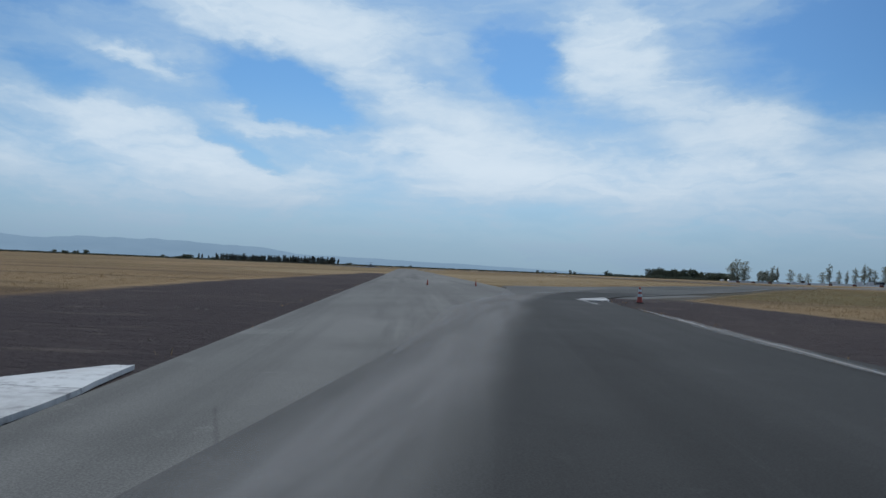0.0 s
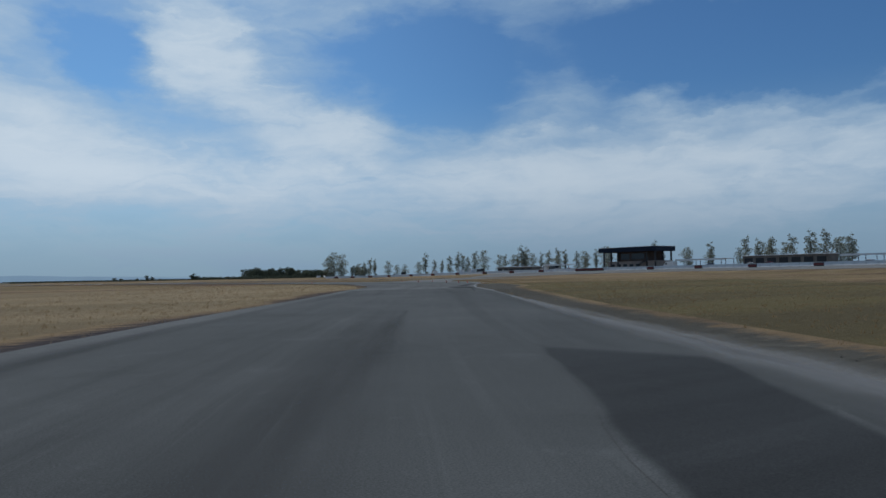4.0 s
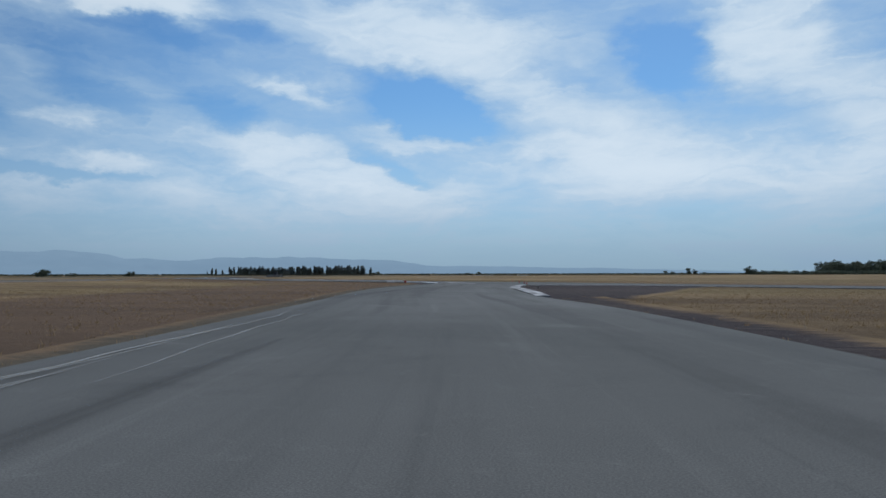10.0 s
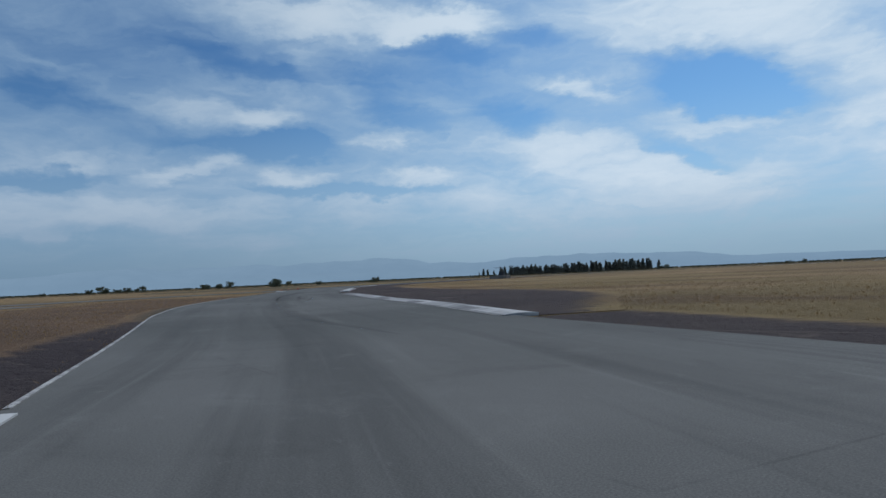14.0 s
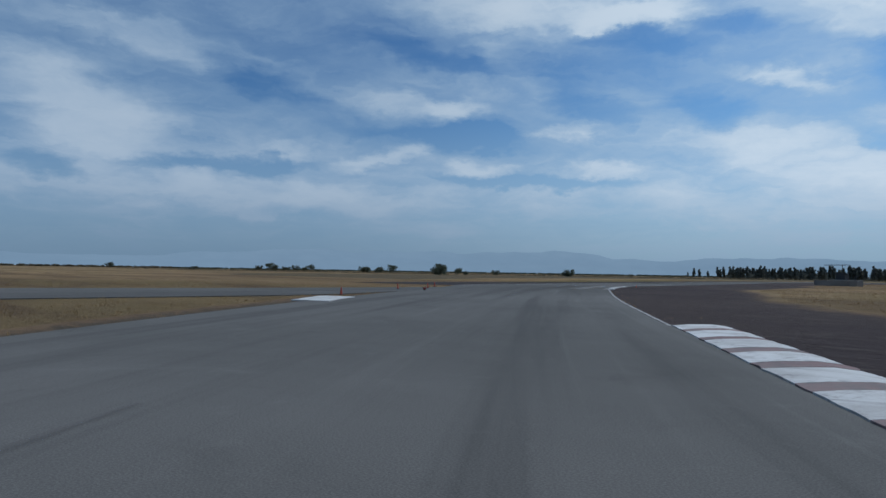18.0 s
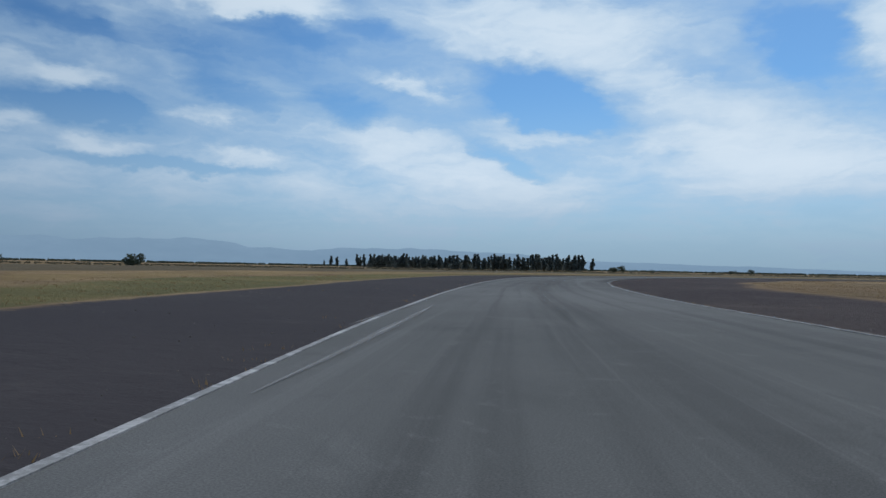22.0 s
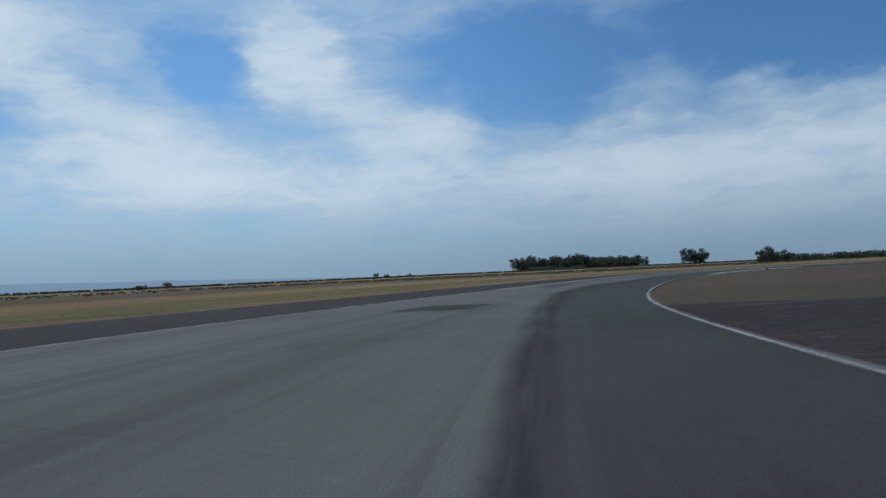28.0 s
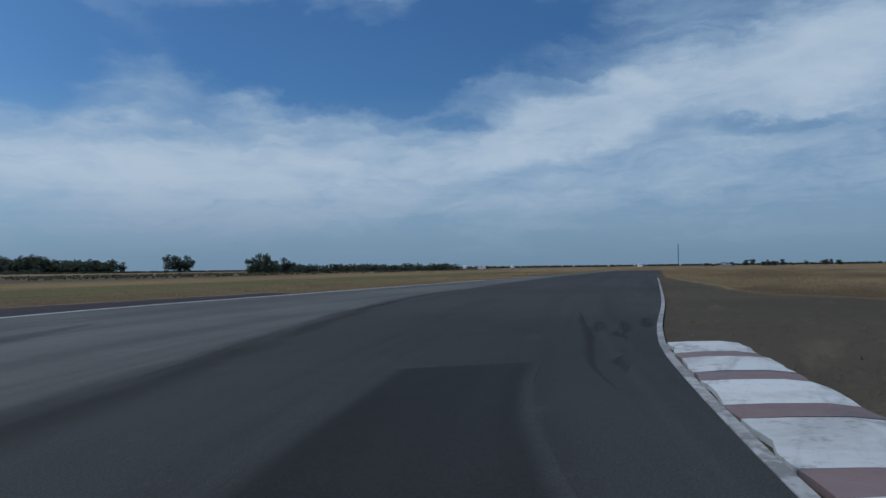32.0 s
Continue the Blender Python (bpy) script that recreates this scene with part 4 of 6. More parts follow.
edge_line(curve([(75.3, 325), (80, 325.6), (87, 323), (110, 307)]), "white line along the edge of the cross runway", inset=0.1, width=0.3)


# ---------- kerbs ----------
def kerb(name, inner, outer, tones, block, label, high=0.07):
    """A ramped kerb of separate painted blocks of uneven length: inner lies on the track side. Grey kerbs have two courses of odd slabs."""
    rng = random.Random(len(label))
    total = float(np.sum(np.hypot(*np.diff(inner, axis=0).T)))
    run = np.concatenate([[0], np.cumsum(np.hypot(*np.diff(inner, axis=0).T))])
    outer = resample(outer, len(inner))
    at = lambda line, s: np.array([np.interp(s, run, line[:, 0]), np.interp(s, run, line[:, 1])])
    ox, oy = inner[0]
    base = thing(name, label, "kerb", (ox, oy, 0))
    profile = [(0.0, 0.02), (0.25, high * 0.75), (0.75, high), (1.0, high * 0.55)]
    height = lambda f: float(np.interp(f, [p[0] for p in profile], [p[1] for p in profile]))
    grey = tones == ("kerb_grey",)
    per = 4
    for c0, c1 in (((0.0, 0.496), (0.504, 1.0)) if grey else ((0.0, 1.0),)):
        cuts, k = [0.0], 0
        while cuts[-1] < total:
            cuts.append(cuts[-1] + block * {"red_paint": 0.52, "kerb_concrete": 0.8, "kerb_dark": 0.9}.get(tones[k % len(tones)], 1.3) * rng.uniform(*((0.5, 1.4) if grey else (0.88, 1.12))))
            k += 1
        cuts = np.array(cuts) * total / cuts[-1]
        for i, (s0, s1) in enumerate(zip(cuts, cuts[1:])):
            verts, faces = [], []
            lift = rng.uniform(-0.006, 0.006)
            for j in range(per + 1):
                s2 = s0 + 0.012 + (s1 - s0 - 0.012) * j / per
                p, q = at(inner, s2), at(outer, s2)
                chip = 0.06 * noise.noise((p[0] * 2.1, p[1] * 2.1, 3))
                low = c0 + (chip if c0 == 0 else 0)
                top = c1 + (chip if c1 == 1 else 0)
                for f, z in ((low, -0.03), (low, height(c0)), (c0 + (c1 - c0) * 0.3, height(c0 + (c1 - c0) * 0.3)), (c0 + (c1 - c0) * 0.72, height(c0 + (c1 - c0) * 0.72)), (top, height(c1)), (top, -0.05)):
                    m = p + (q - p) * f
                    verts.append((m[0] - ox, m[1] - oy, z + (lift if z > 0.02 else 0)))
            for j in range(per):
                for k2 in range(5):
                    faces.append((j * 6 + k2, (j + 1) * 6 + k2, (j + 1) * 6 + k2 + 1, j * 6 + k2 + 1)[::-1])
            faces += [(0, 1, 2, 3, 4, 5), tuple(per * 6 + v for v in (5, 4, 3, 2, 1, 0))]
            tone = rng.choice(("kerb_grey", "kerb_grey", "kerb_dark") if c0 == 0 else ("kerb_grey", "kerb_grey", "kerb_pale")) if grey else tones[i % len(tones)]
            mesh_object("kerb_block", verts, faces, M[tone], base, {"red_paint": "faded red kerb block", "kerb_concrete": "bare grey kerb block"}.get(tone, ""))


def footing(line, a, b, label):
    """A crumbling strip of concrete between the track and a kerb."""
    slab("kerb_footing", sideways(line, a), sideways(line, b), 0.016, M["footing"], label, "kerb footing", bottom=-0.02, cross=2, ragged=(0.13, 0.06))


kerb("kerb", curve([(6.1, 30.0), (6.2, 31.3), (6.56, 32.5), (7.0, 33.3), (7.7, 34.2)], 0.4), curve([(6.9, 29.9), (7.2, 30.6), (7.62, 31.5), (7.8, 32.5), (8.05, 34.1)], 0.4),
     ("kerb_concrete", "kerb_dark", "white_paint", "kerb_dark", "white_paint"), 0.95, "short worn concrete kerb, dark with rubber between white bands", 0.045)
kerb("kerb", curve([(78.6, 290), (76.9, 300), (75.4, 308), (74.7, 311.3), (74.44, 314), (74.26, 315.9), (74.0, 320.5), (73.85, 323.9), (74.3, 325.3)]),
     curve([(79.3, 290), (77.8, 300), (76.3, 308), (75.5, 311.8), (75.3, 314.4), (75.15, 316.1), (74.8, 321.2), (74.6, 323.9), (74.7, 325.2)]), ("kerb_grey",), 2.6,
     "long mottled grey concrete kerb along the corner", 0.06)
kerb("kerb", curve([(62.5, 338.6), (61.7, 342.4), (60.7, 345.5), (59.5, 347.9), (58.8, 348.8), (57.6, 349.9), (55.4, 351.4), (52, 353.9)], 0.8),
     curve([(61.2, 339.2), (60.1, 342.8), (58.7, 346), (57.7, 347.7), (56.9, 348.6), (55.9, 349.5), (53.8, 351), (51.7, 352.4)], 0.8),
     ("white_paint", "kerb_grey", "kerb_pale"), 1.7, "wide wedge-shaped kerb of worn white blocks at the apex")
line = stretch(right_all, (49, 368.2), (12, 399))
kerb("kerb", sideways(line, 0.36), sideways(line, np.interp(np.linspace(0, 1, len(line)), [0, 0.2, 0.8, 1], [-0.66, -0.66, -0.7, -0.5])), ("kerb_grey",), 2.4,
     "long grey-white concrete kerb of jointed slabs")
line = stretch(right_all, (0, 411), (-18, 430.5))
kerb("kerb", line, sideways(line, -1.15), ("white_paint", "red_paint"), 1.05, "white kerb with faded pinkish-red stripes")
line = stretch(right_all, (-43, 460.5), (-51, 474))
kerb("kerb", sideways(line, 0.28), sideways(line, -0.24), ("white_paint", "kerb_concrete"), 1.2, "short curved kerb of chipped white blocks", 0.05)
line = stretch(right_all, (-17.2, 728.9), (11, 742))
kerb("kerb", sideways(line, -0.08), sideways(line, np.interp(np.linspace(0, 1, len(line)), [0, 0.2, 0.8, 1], [-1.0, -1.08, -1.12, -1.05])), ("white_paint", "red_paint"), 0.95,
     "curved kerb striped in white and faded red", 0.055)
kerb("kerb", np.array([(-34.6, 432.2), (-33, 430.6), (-31.2, 429)]), np.array([(-36, 431.3), (-34.4, 429.8), (-32.6, 428.2)]), ("white_paint",), 1.8,
     "flat white-painted kerb end beside the cones", 0.035)
kerb("kerb", np.array([(-2.9, 4.4), (-3.0, 5.8), (-3.15, 7.2)]), np.array([(-4.4, 4.4), (-4.2, 5.8), (-3.4, 7.2)]), ("white_paint",), 1.5,
     "white-painted kerb tip beside the taxiway", 0.014)
footing(stretch(right_all, (49, 368.2), (12, 399)), 0.56, 0.39, "crumbling pale concrete strip along the long kerb")
footing(stretch(right_all, (-42.4, 460), (-51.5, 475.5)), 0.52, 0.3, "broken grey concrete strip in front of the chipped kerb")
line = curve([(72.0, 165), (72.65, 166.9), (73.1, 168.3), (73.8, 170.6), (74.85, 173.1)])
slab("kerb_footing", sideways(line, 0.3), sideways(line, -0.12), 0.012, M["footing"], "narrow worn concrete strip edging the grass", "kerb footing", bottom=-0.03, cross=2, ragged=(0.1, 0.05))


# ---------- tyre marks, dust and a painted reflection ---
def mark(name, points, width, mat, label, top, span=(-1, 0, 1), taper=0.85):
    """A soft streak that swells and thins, lying on the surface."""
    line = curve(points, 0.6)
    k = np.sin(np.linspace(0.03, 3.11, len(line))) ** taper
    half = [width * 0.5 * a * (1 + 0.35 * noise.noise((p[0] * 0.8, p[1] * 0.8, width))) for a, p in zip(k, line)]
    left, right = sideways(line, half), sideways(line, [-h for h in half])
    run = np.concatenate([[0], np.cumsum(np.hypot(*np.diff(line, axis=0).T))])
    verts = [(q[0], q[1], top) for a, b in zip(left, right) for q in (a, (a + b) / 2, b)]
    lane = np.array([(u, v) for u in run for v in span], dtype=np.float32)
    faces = [(i * 3 + k2 + 1, i * 3 + k2, i * 3 + k2 + 3, i * 3 + k2 + 4)[::-1] for i in range(len(line) - 1) for k2 in (0, 1)]
    ob = mesh_object(name, verts, faces, M[mat])
    uv = ob.data.uv_layers.new(name="lane")
    idx = np.empty(len(ob.data.loops), dtype=np.int32)
    ob.data.loops.foreach_get("vertex_index", idx)
    uv.data.foreach_set("uv", lane[idx].ravel())
    tagged(ob, label, "track mark", "", "structure")


BLACK = "dark rubber tyre mark on the asphalt"
rubber_run_one = [
    ([(71.0, 141.9), (67.5, 136.0), (64.8, 131.9), (62.6, 128.6)], 0.45), ([(28.6, 77.4), (30.4, 79), (32.6, 81.4), (33.4, 83)], 0.2), ([(38.9, 85.9), (36, 83.4), (33.3, 81.2), (31, 78.8), (29.3, 77.1)], 0.22),
    ([(38.5, 87.8), (35.6, 84), (33.3, 81.2), (31, 78.8)], 0.22), ([(32.7, 79.1), (29.6, 76), (26.7, 73.3)], 0.07), ([(68.2, 310), (68.3, 314), (67.6, 319), (66, 326)], 0.16), ([(69.6, 309), (69.6, 314), (68.8, 321), (67, 330)], 0.2),
    ([(23.2, 381.4), (19.1, 384.8), (12, 391), (7.5, 395.5)], 0.3), ([(25.2, 383.7), (18, 388), (10, 395.4)], 0.3), ([(24.6, 377.8), (22.8, 379.6)], 0.4),
    ([(28, 379), (22, 385.5), (14, 393)], 0.3)]
rubber_run_two = [
    ([(-50.9, 464.5), (-52.8, 467), (-59.6, 476.8), (-63, 488)], 0.35), ([(-60.5, 473), (-63, 480), (-64.5, 488), (-66.5, 498)], 0.3),
    ([(-49.4, 467.2), (-51, 470.2)], 0.2), ([(-55.6, 477), (-58.5, 485), (-61, 496)], 0.13), ([(17.4, 744.7), (14, 743.8), (11.5, 743.1), (8.2, 742.3), (6.6, 741.7)], 0.26),
    ([(7.6, 741.8), (8.3, 742.0), (9.2, 742.1)], 0.34), ([(12.0, 743.1), (13.2, 743.3), (14.6, 743.6)], 0.5), ([(11.0, 742.4), (11.8, 742.7), (12.4, 742.8)], 0.4), ([(11.8, 742.6), (13.2, 742.8), (15, 743.2)], 0.32),
    ([(13.0, 742.4), (14, 742.55), (16, 742.85)], 0.4), ([(-76.2, 655.7), (-77, 653), (-78.2, 650)], 0.8)]
rubber_run_three = [
    ([(-61, 497.5), (-64, 503), (-66, 510)], 0.4), ([(40, 109), (31, 92), (20, 72), (13, 58)], 2.2), ([(47, 110), (37, 94), (27, 77), (18, 60)], 1.8),
    ([(82, 165), (87, 190), (85, 215), (81, 240), (76, 266)], 2.4), ([(70, 270), (68, 300), (67, 320)], 2.0),
    ([(50, 362), (40, 368), (25, 380), (5, 398), (-15, 418)], 2.2), ([(-30, 436), (-45, 455), (-56, 475), (-62, 495)], 2.4),
    ([(-74, 530), (-82, 560), (-87, 590), (-89, 614), (-86, 640)], 2.5)]
rubber_run_four = [
    ([(-90, 600), (-92, 620), (-89, 645), (-80, 668)], 2.0)]
for i, (points, width) in enumerate(rubber_run_one + rubber_run_two + rubber_run_three + rubber_run_four):
    mark("tyre_mark", points, width, "rubbered" if width < 1 else "rubber_reflection_faint", BLACK if width < 1 else "broad faint lane of rubber along the racing line", 0.009 + 0.0001 * i)
mark("tyre_mark", [tuple(q) for q in sideways(resample(stretch(seam, (-70, 676), (34, 755)), 30), -0.5)], 1.5, "rubbered_patch", "wide dark rubbered seam along the resurfaced lane", 0.0125, taper=0.4)
mark("tyre_mark", [(-30, 730), (-22, 736.6), (-12.2, 743), (-8.5, 745), (-3.9, 747), (4, 750.5), (10.8, 754)], 3.6, "rubbered", "wide dark rubber smear beside the outer edge line", 0.0127)
# dark windscreen reflection, painted on the asphalt as one wide faint mark
mark("tyre_mark", [(-63.6, 494), (-66.4, 502), (-69.4, 513), (-71, 519)], 8.0, "rubber_reflection_faint", "broad dark windscreen reflection painted across the track", 0.0128)


def pale_wedge(left, right, mat, label):
    """Worn pale concrete: crisp on its right side, fading out to the left."""
    ob = slab("dust_patch", np.array(left), np.array(right), 0.0062, M[mat], label, "track mark", bottom=0.0, cross=8)
    for q in ob.data.uv_layers["lane"].data:
        q.uv = (q.uv[0], min(0.0, q.uv[1] / 5.0 - 0.5) - 0.22 * max(0.0, 1.0 - q.uv[0] / 0.8))


pale_wedge([(63.6, 334.2), (61.8, 338.6), (60.4, 343), (58.6, 348.6), (57.8, 352)], [(67.8, 336.2), (67.0, 338.1), (65.3, 342.1), (62.9, 347.6), (61.2, 351.6)],
           "pale_wedge", "pale dusty wedge of worn concrete on the track")
pale_wedge([(-92.8, 626), (-93.4, 634), (-92.2, 641), (-88.6, 649)], [(-88.4, 626), (-87.3, 635), (-86.4, 643), (-86.3, 649)], "faint_wedge", "pale worn wedge beside the outer track edge")
mark("dust_patch", [(-42.8, 456), (-45.4, 460.5), (-48.6, 466), (-52.4, 472), (-54, 475)], 2.8, "dusted", "pale dusty patch on the track before the kerb", 0.0178)
mark("dust_streak", [(-70.2, 503.6), (-66, 501.2), (-61.4, 499.0)], 2.6, "dust_faint", "faint pale band of dust across the track", 0.0181)
PALE = "pale streak of dust dragged along the track"
dust_run_one = [
    ([(80.1, 193.2), (80.5, 193.9), (80.7, 195.4), (80.95, 198), (81.1, 201)], 0.2), ([(80.6, 203.2), (80.9, 204.3), (81.1, 206), (81.35, 208.5)], 0.22), ([(81.2, 213), (81.25, 215), (81.0, 217.4)], 0.2)]
braid_from = stretch(left_all, (78.6, 193), (69, 287))
braid_rng = random.Random(12)
for i in range(34):
    a = int(braid_rng.uniform(0, 0.8) ** 1.5 * len(braid_from))
    piece = braid_from[a:a + braid_rng.randint(6, 16)]
    off, drift = braid_rng.uniform(0.1, 1.9), braid_rng.uniform(-0.7, 0.7)
    wave = [-(off + drift * k / len(piece) + 0.3 * noise.noise((k * 0.6, i * 3.1, 0))) for k in range(len(piece))]
    if len(piece) > 4:
        dust_run_one.append(([tuple(q) for q in sideways(piece, wave)], braid_rng.uniform(0.08, 0.2)))
dust_run_two = [
    ([(7, 25), (6.3, 16), (5.6, 6)], 0.7),
    ([(4.2, 45), (3, 33), (0.9, 22), (-0.6, 9)], 1.3), ([(-2.4, -8), (-0.5, 5), (1.2, 17), (2.5, 26), (4.2, 33.4), (7.0, 42), (11, 48.4)], 2.6),
    ([(-78, 528), (-79.6, 534), (-81.2, 540)], 0.3),
    ([(-75.2, 521.3), (-76.4, 525.6), (-79.4, 535.8)], 0.3)]
dust_run_three = [
    ([(60, 122), (50, 105.6), (39, 86.6), (29.4, 69.4), (19.6, 54)], 1.9), ([(90, 200), (89, 215), (86.5, 235), (83, 255)], 1.6)]
for i, (points, width) in enumerate(dust_run_one + dust_run_two + dust_run_three):
    mark("dust_streak", points, width, "dust_line" if i < len(dust_run_one) else "dusted" if width < 1 else "dust_faint", PALE, 0.0135 + 0.0001 * i)
inner_edge = stretch(right_all, (-54, 484.5), (-25, 723))
mark("dust_streak", [tuple(q) for q in resample(sideways(inner_edge, 0.05), 40)], 0.6, "dust_faint", "uneven pale ribbon of dust and grit along the inner edge", 0.0165)
SANDY = "pale drift of dust on the dark soil"
soil_dust_run_one = [
    ([(36, 381.5), (38.8, 379.9), (41.5, 378.9), (46, 377)], 0.5), ([(44, 373.2), (40, 376.9), (34, 381.8), (28, 386.6)], 0.9),
    ([(-53.4, 477.2), (-50, 478), (-45, 479.6)], 0.5), ([(-44, 463), (-43.5, 468), (-45, 474)], 0.7), 
    ([(75.2, 311.4), (77.8, 310), (79.5, 308.4), (83, 305)], 0.3), ([(77.5, 318), (80, 320.5), (84, 321)], 0.6),
    ([(-60, 640), (-50, 665), (-38, 690)], 1.0), ([(-66, 610), (-62, 640), (-54, 668)], 0.8),
    ([(-81.7, 619.9), (-81.4, 619.5), (-81.0, 618.8), (-80.5, 617.9)], 0.35), ([(-78.5, 625.0), (-78.4, 624.1), (-78.6, 622.9)], 0.3)]
soil_dust_run_two = [
    ([(60.6, 334), (59.6, 338), (58.2, 341)], 1.3), ([(61.4, 330), (60.2, 334), (58.6, 337)], 1.0), ([(10, 37.6), (11.6, 36.6), (14, 36.4)], 1.2),
    ([(9.6, 33), (11, 34.2), (13.6, 34)], 0.9), ([(12, 41.5), (14.5, 41.4), (17, 43.6)], 1.2)]
for i, (points, width) in enumerate(soil_dust_run_one + soil_dust_run_two):
    mark("dust_streak", points, width, "soil_dust", SANDY, -0.031 + 0.0004 * i)


# ---------- cones ----------
def cone(label, tall, banded):
    s = tall / 0.7
    ob = thing("traffic_cone", label, "traffic cone", group="traffic cones")
    part("base", boxed(-0.18 * s, -0.18 * s, 0, 0.18 * s, 0.18 * s, 0.035 * s, 0.008), M["rubber"], ob, "black rubber base")
    part("body", lathe([(0.135 * s, 0.03 * s), (0.12 * s, 0.08 * s), (0.035 * s, 0.69 * s), (0.022 * s, 0.7 * s)]), M["orange"], ob)
    if banded:
        for z0, z1 in ((0.28, 0.4), (0.5, 0.6)):
            r = lambda z: (0.12 - 0.085 * (z - 0.08) / 0.61 + 0.004) * s
            part("collar", lathe([(r(z0), z0 * s), (r(z1), z1 * s)]), M["cone_white"], ob, "white reflective collar")
    return ob


small_cone = cone("small faded orange traffic cone on a black base", 0.37, False)
small_cone.matrix_basis = pose(-1.0, 46.6, 0.0, 0, 0, 12)
for i, (x, y, z) in enumerate([(2.4, 49.8, 0), (93.4, 194.7, 0), (92.0, 186.8, 0), (90.7, 180.3, 0), (88.9, 173.5, 0), (88.4, 169.6, 0), (86.8, 165.1, 0),
                               (74.3, 330.5, 0), (73.4, 337.1, 0), (72.2, 342.9, 0), (70.6, 349.6, 0), (-36.4, 432.6, 0.03), (-46.1, 442.6, 0),
                               (-47.8, 446.4, 0), (-51.2, 449.7, 0), (78.2, 197.6, -0.05)]):
    copy_thing(small_cone, pose(x, y, z, 0, 0, 37 * i))
fallen = copy_thing(small_cone, pose(-43.6, 442.9, 0.09, 82, 0, 70))
tagged(fallen, "small orange traffic cone knocked over on the asphalt")
tall_cone = cone("tall orange traffic cone with two white collars", 0.71, True)
tall_cone.matrix_basis = pose(1.3, 738.0, -0.04, 0, 0, 20)
low_cone = copy_thing(small_cone, pose(-47.6, 470.7, -0.035, 0, 0, 50))
low_cone.scale = (0.8, 0.8, 0.8)
copy_thing(tall_cone, pose(8.9, 31.2, -0.03, 0, 0, 80))
drum = thing("marker_drum", "squat red plastic marker drum behind the apex kerb", "marker drum", (55.6, 348.6, -0.04))
part("body", lathe([(0.13, 0.0), (0.15, 0.03), (0.15, 0.24), (0.135, 0.27)], 20), M["drum_red"], drum)
part("rim", lathe([(0.157, 0.2), (0.162, 0.215), (0.157, 0.23)], 20), M["drum_red"], drum)
part("lid", lathe([(0.12, 0.27), (0.11, 0.285)], 20), M["rubber"], drum, "dark sunken lid")


# ---------- trees ----------
def leaf_cloud(name, clumps, count, size, seed):
    """Small leaf sprays scattered through ellipsoid clumps (centre, radii)."""
    rng = np.random.default_rng(seed)
    vol = np.array([r[0] * r[1] * r[2] for _, r in clumps]) ** 0.67
    pick = rng.choice(len(clumps), count, p=vol / vol.sum())
    c = np.array([q for q, _ in clumps])[pick]
    r = np.array([q for _, q in clumps])[pick]
    d = rng.normal(size=(count, 3))
    d /= np.linalg.norm(d, axis=1)[:, None]
    p = c + d * r * (rng.random((count, 1)) ** 0.45)
    u = rng.normal(size=(count, 3))
    u /= np.linalg.norm(u, axis=1)[:, None]
    w = np.cross(u, rng.normal(size=(count, 3)))
    w /= np.linalg.norm(w, axis=1)[:, None]
    s = size * (0.5 + rng.random((count, 1)))
    q = np.stack([p - u * s, p + w * s * 0.6, p + u * s, p - w * s * 0.6], 1).reshape(-1, 3)
    me = bpy.data.meshes.new(name)
    me.from_pydata(q.tolist(), [], np.arange(count * 4).reshape(-1, 4).tolist())
    return me


def trunk_mesh(height, r0, limbs, seed):
    rng = random.Random(seed)
    bm = bmesh.new()

    def limb(a, b, ra, rb, sides=7):
        d = (b - a).normalized()
        side = d.orthogonal().normalized()
        other = d.cross(side)
        rings = [[bm.verts.new(p + (side * math.cos(k * 2 * math.pi / sides) + other * math.sin(k * 2 * math.pi / sides)) * r) for k in range(sides)]
                 for p, r in ((a, ra), ((a + b) / 2 + side * ra * 0.3, (ra + rb) / 2), (b, rb))]
        for u, v in zip(rings, rings[1:]):
            for k in range(sides):
                bm.faces.new((u[k], u[(k + 1) % sides], v[(k + 1) % sides], v[k]))
        bm.faces.new(rings[-1])

    limb(Vector((0, 0, -0.2)), Vector((0.1, 0, height)), r0, r0 * 0.25)
    for k in range(limbs):
        z = height * (0.3 + 0.6 * k / max(1, limbs))
        a = rng.random() * 6.28
        out = height * rng.uniform(0.12, 0.22)
        limb(Vector((0, 0, z)), Vector((math.cos(a) * out, math.sin(a) * out, z + out * rng.uniform(0.6, 1.4))), r0 * 0.4, r0 * 0.1, 5)
    return bm


def tree(name, label, height, clumps, count, size, mat, seed, group, limbs=5, r0=None):
    ob = thing(name, label, "tree", group=group)
    part("trunk", trunk_mesh(height * 0.8, r0 or height * 0.018, limbs, seed), M["bark"], ob)
    me = leaf_cloud("crown", clumps, count, size, seed)
    me.materials.append(M[mat])
    crown = new("crown", me)
    crown.parent = ob
    return ob


def pine_clumps(h, rng):
    out = []
    for k in range(7):
        f = k / 6
        r = h * (0.05 + 0.095 * math.sin(math.pi * (0.22 + 0.72 * f))) * rng.uniform(0.75, 1.25)
        out.append(((rng.uniform(-0.5, 0.5), rng.uniform(-0.5, 0.5), h * (0.2 + 0.7 * f)), (r, r, h * 0.1)))
    return out


def poplar_clumps(h, wide, rng):
    out = []
    for k in range(9):
        f = k / 8
        r = h * wide * (0.4 + math.sin(math.pi * (0.15 + 0.75 * f))) * rng.uniform(0.5, 1.25)
        out.append(((rng.uniform(-0.07, 0.07) * h, rng.uniform(-0.07, 0.07) * h, h * (0.14 + 0.78 * f)), (r, r, h * 0.07)))
    return out


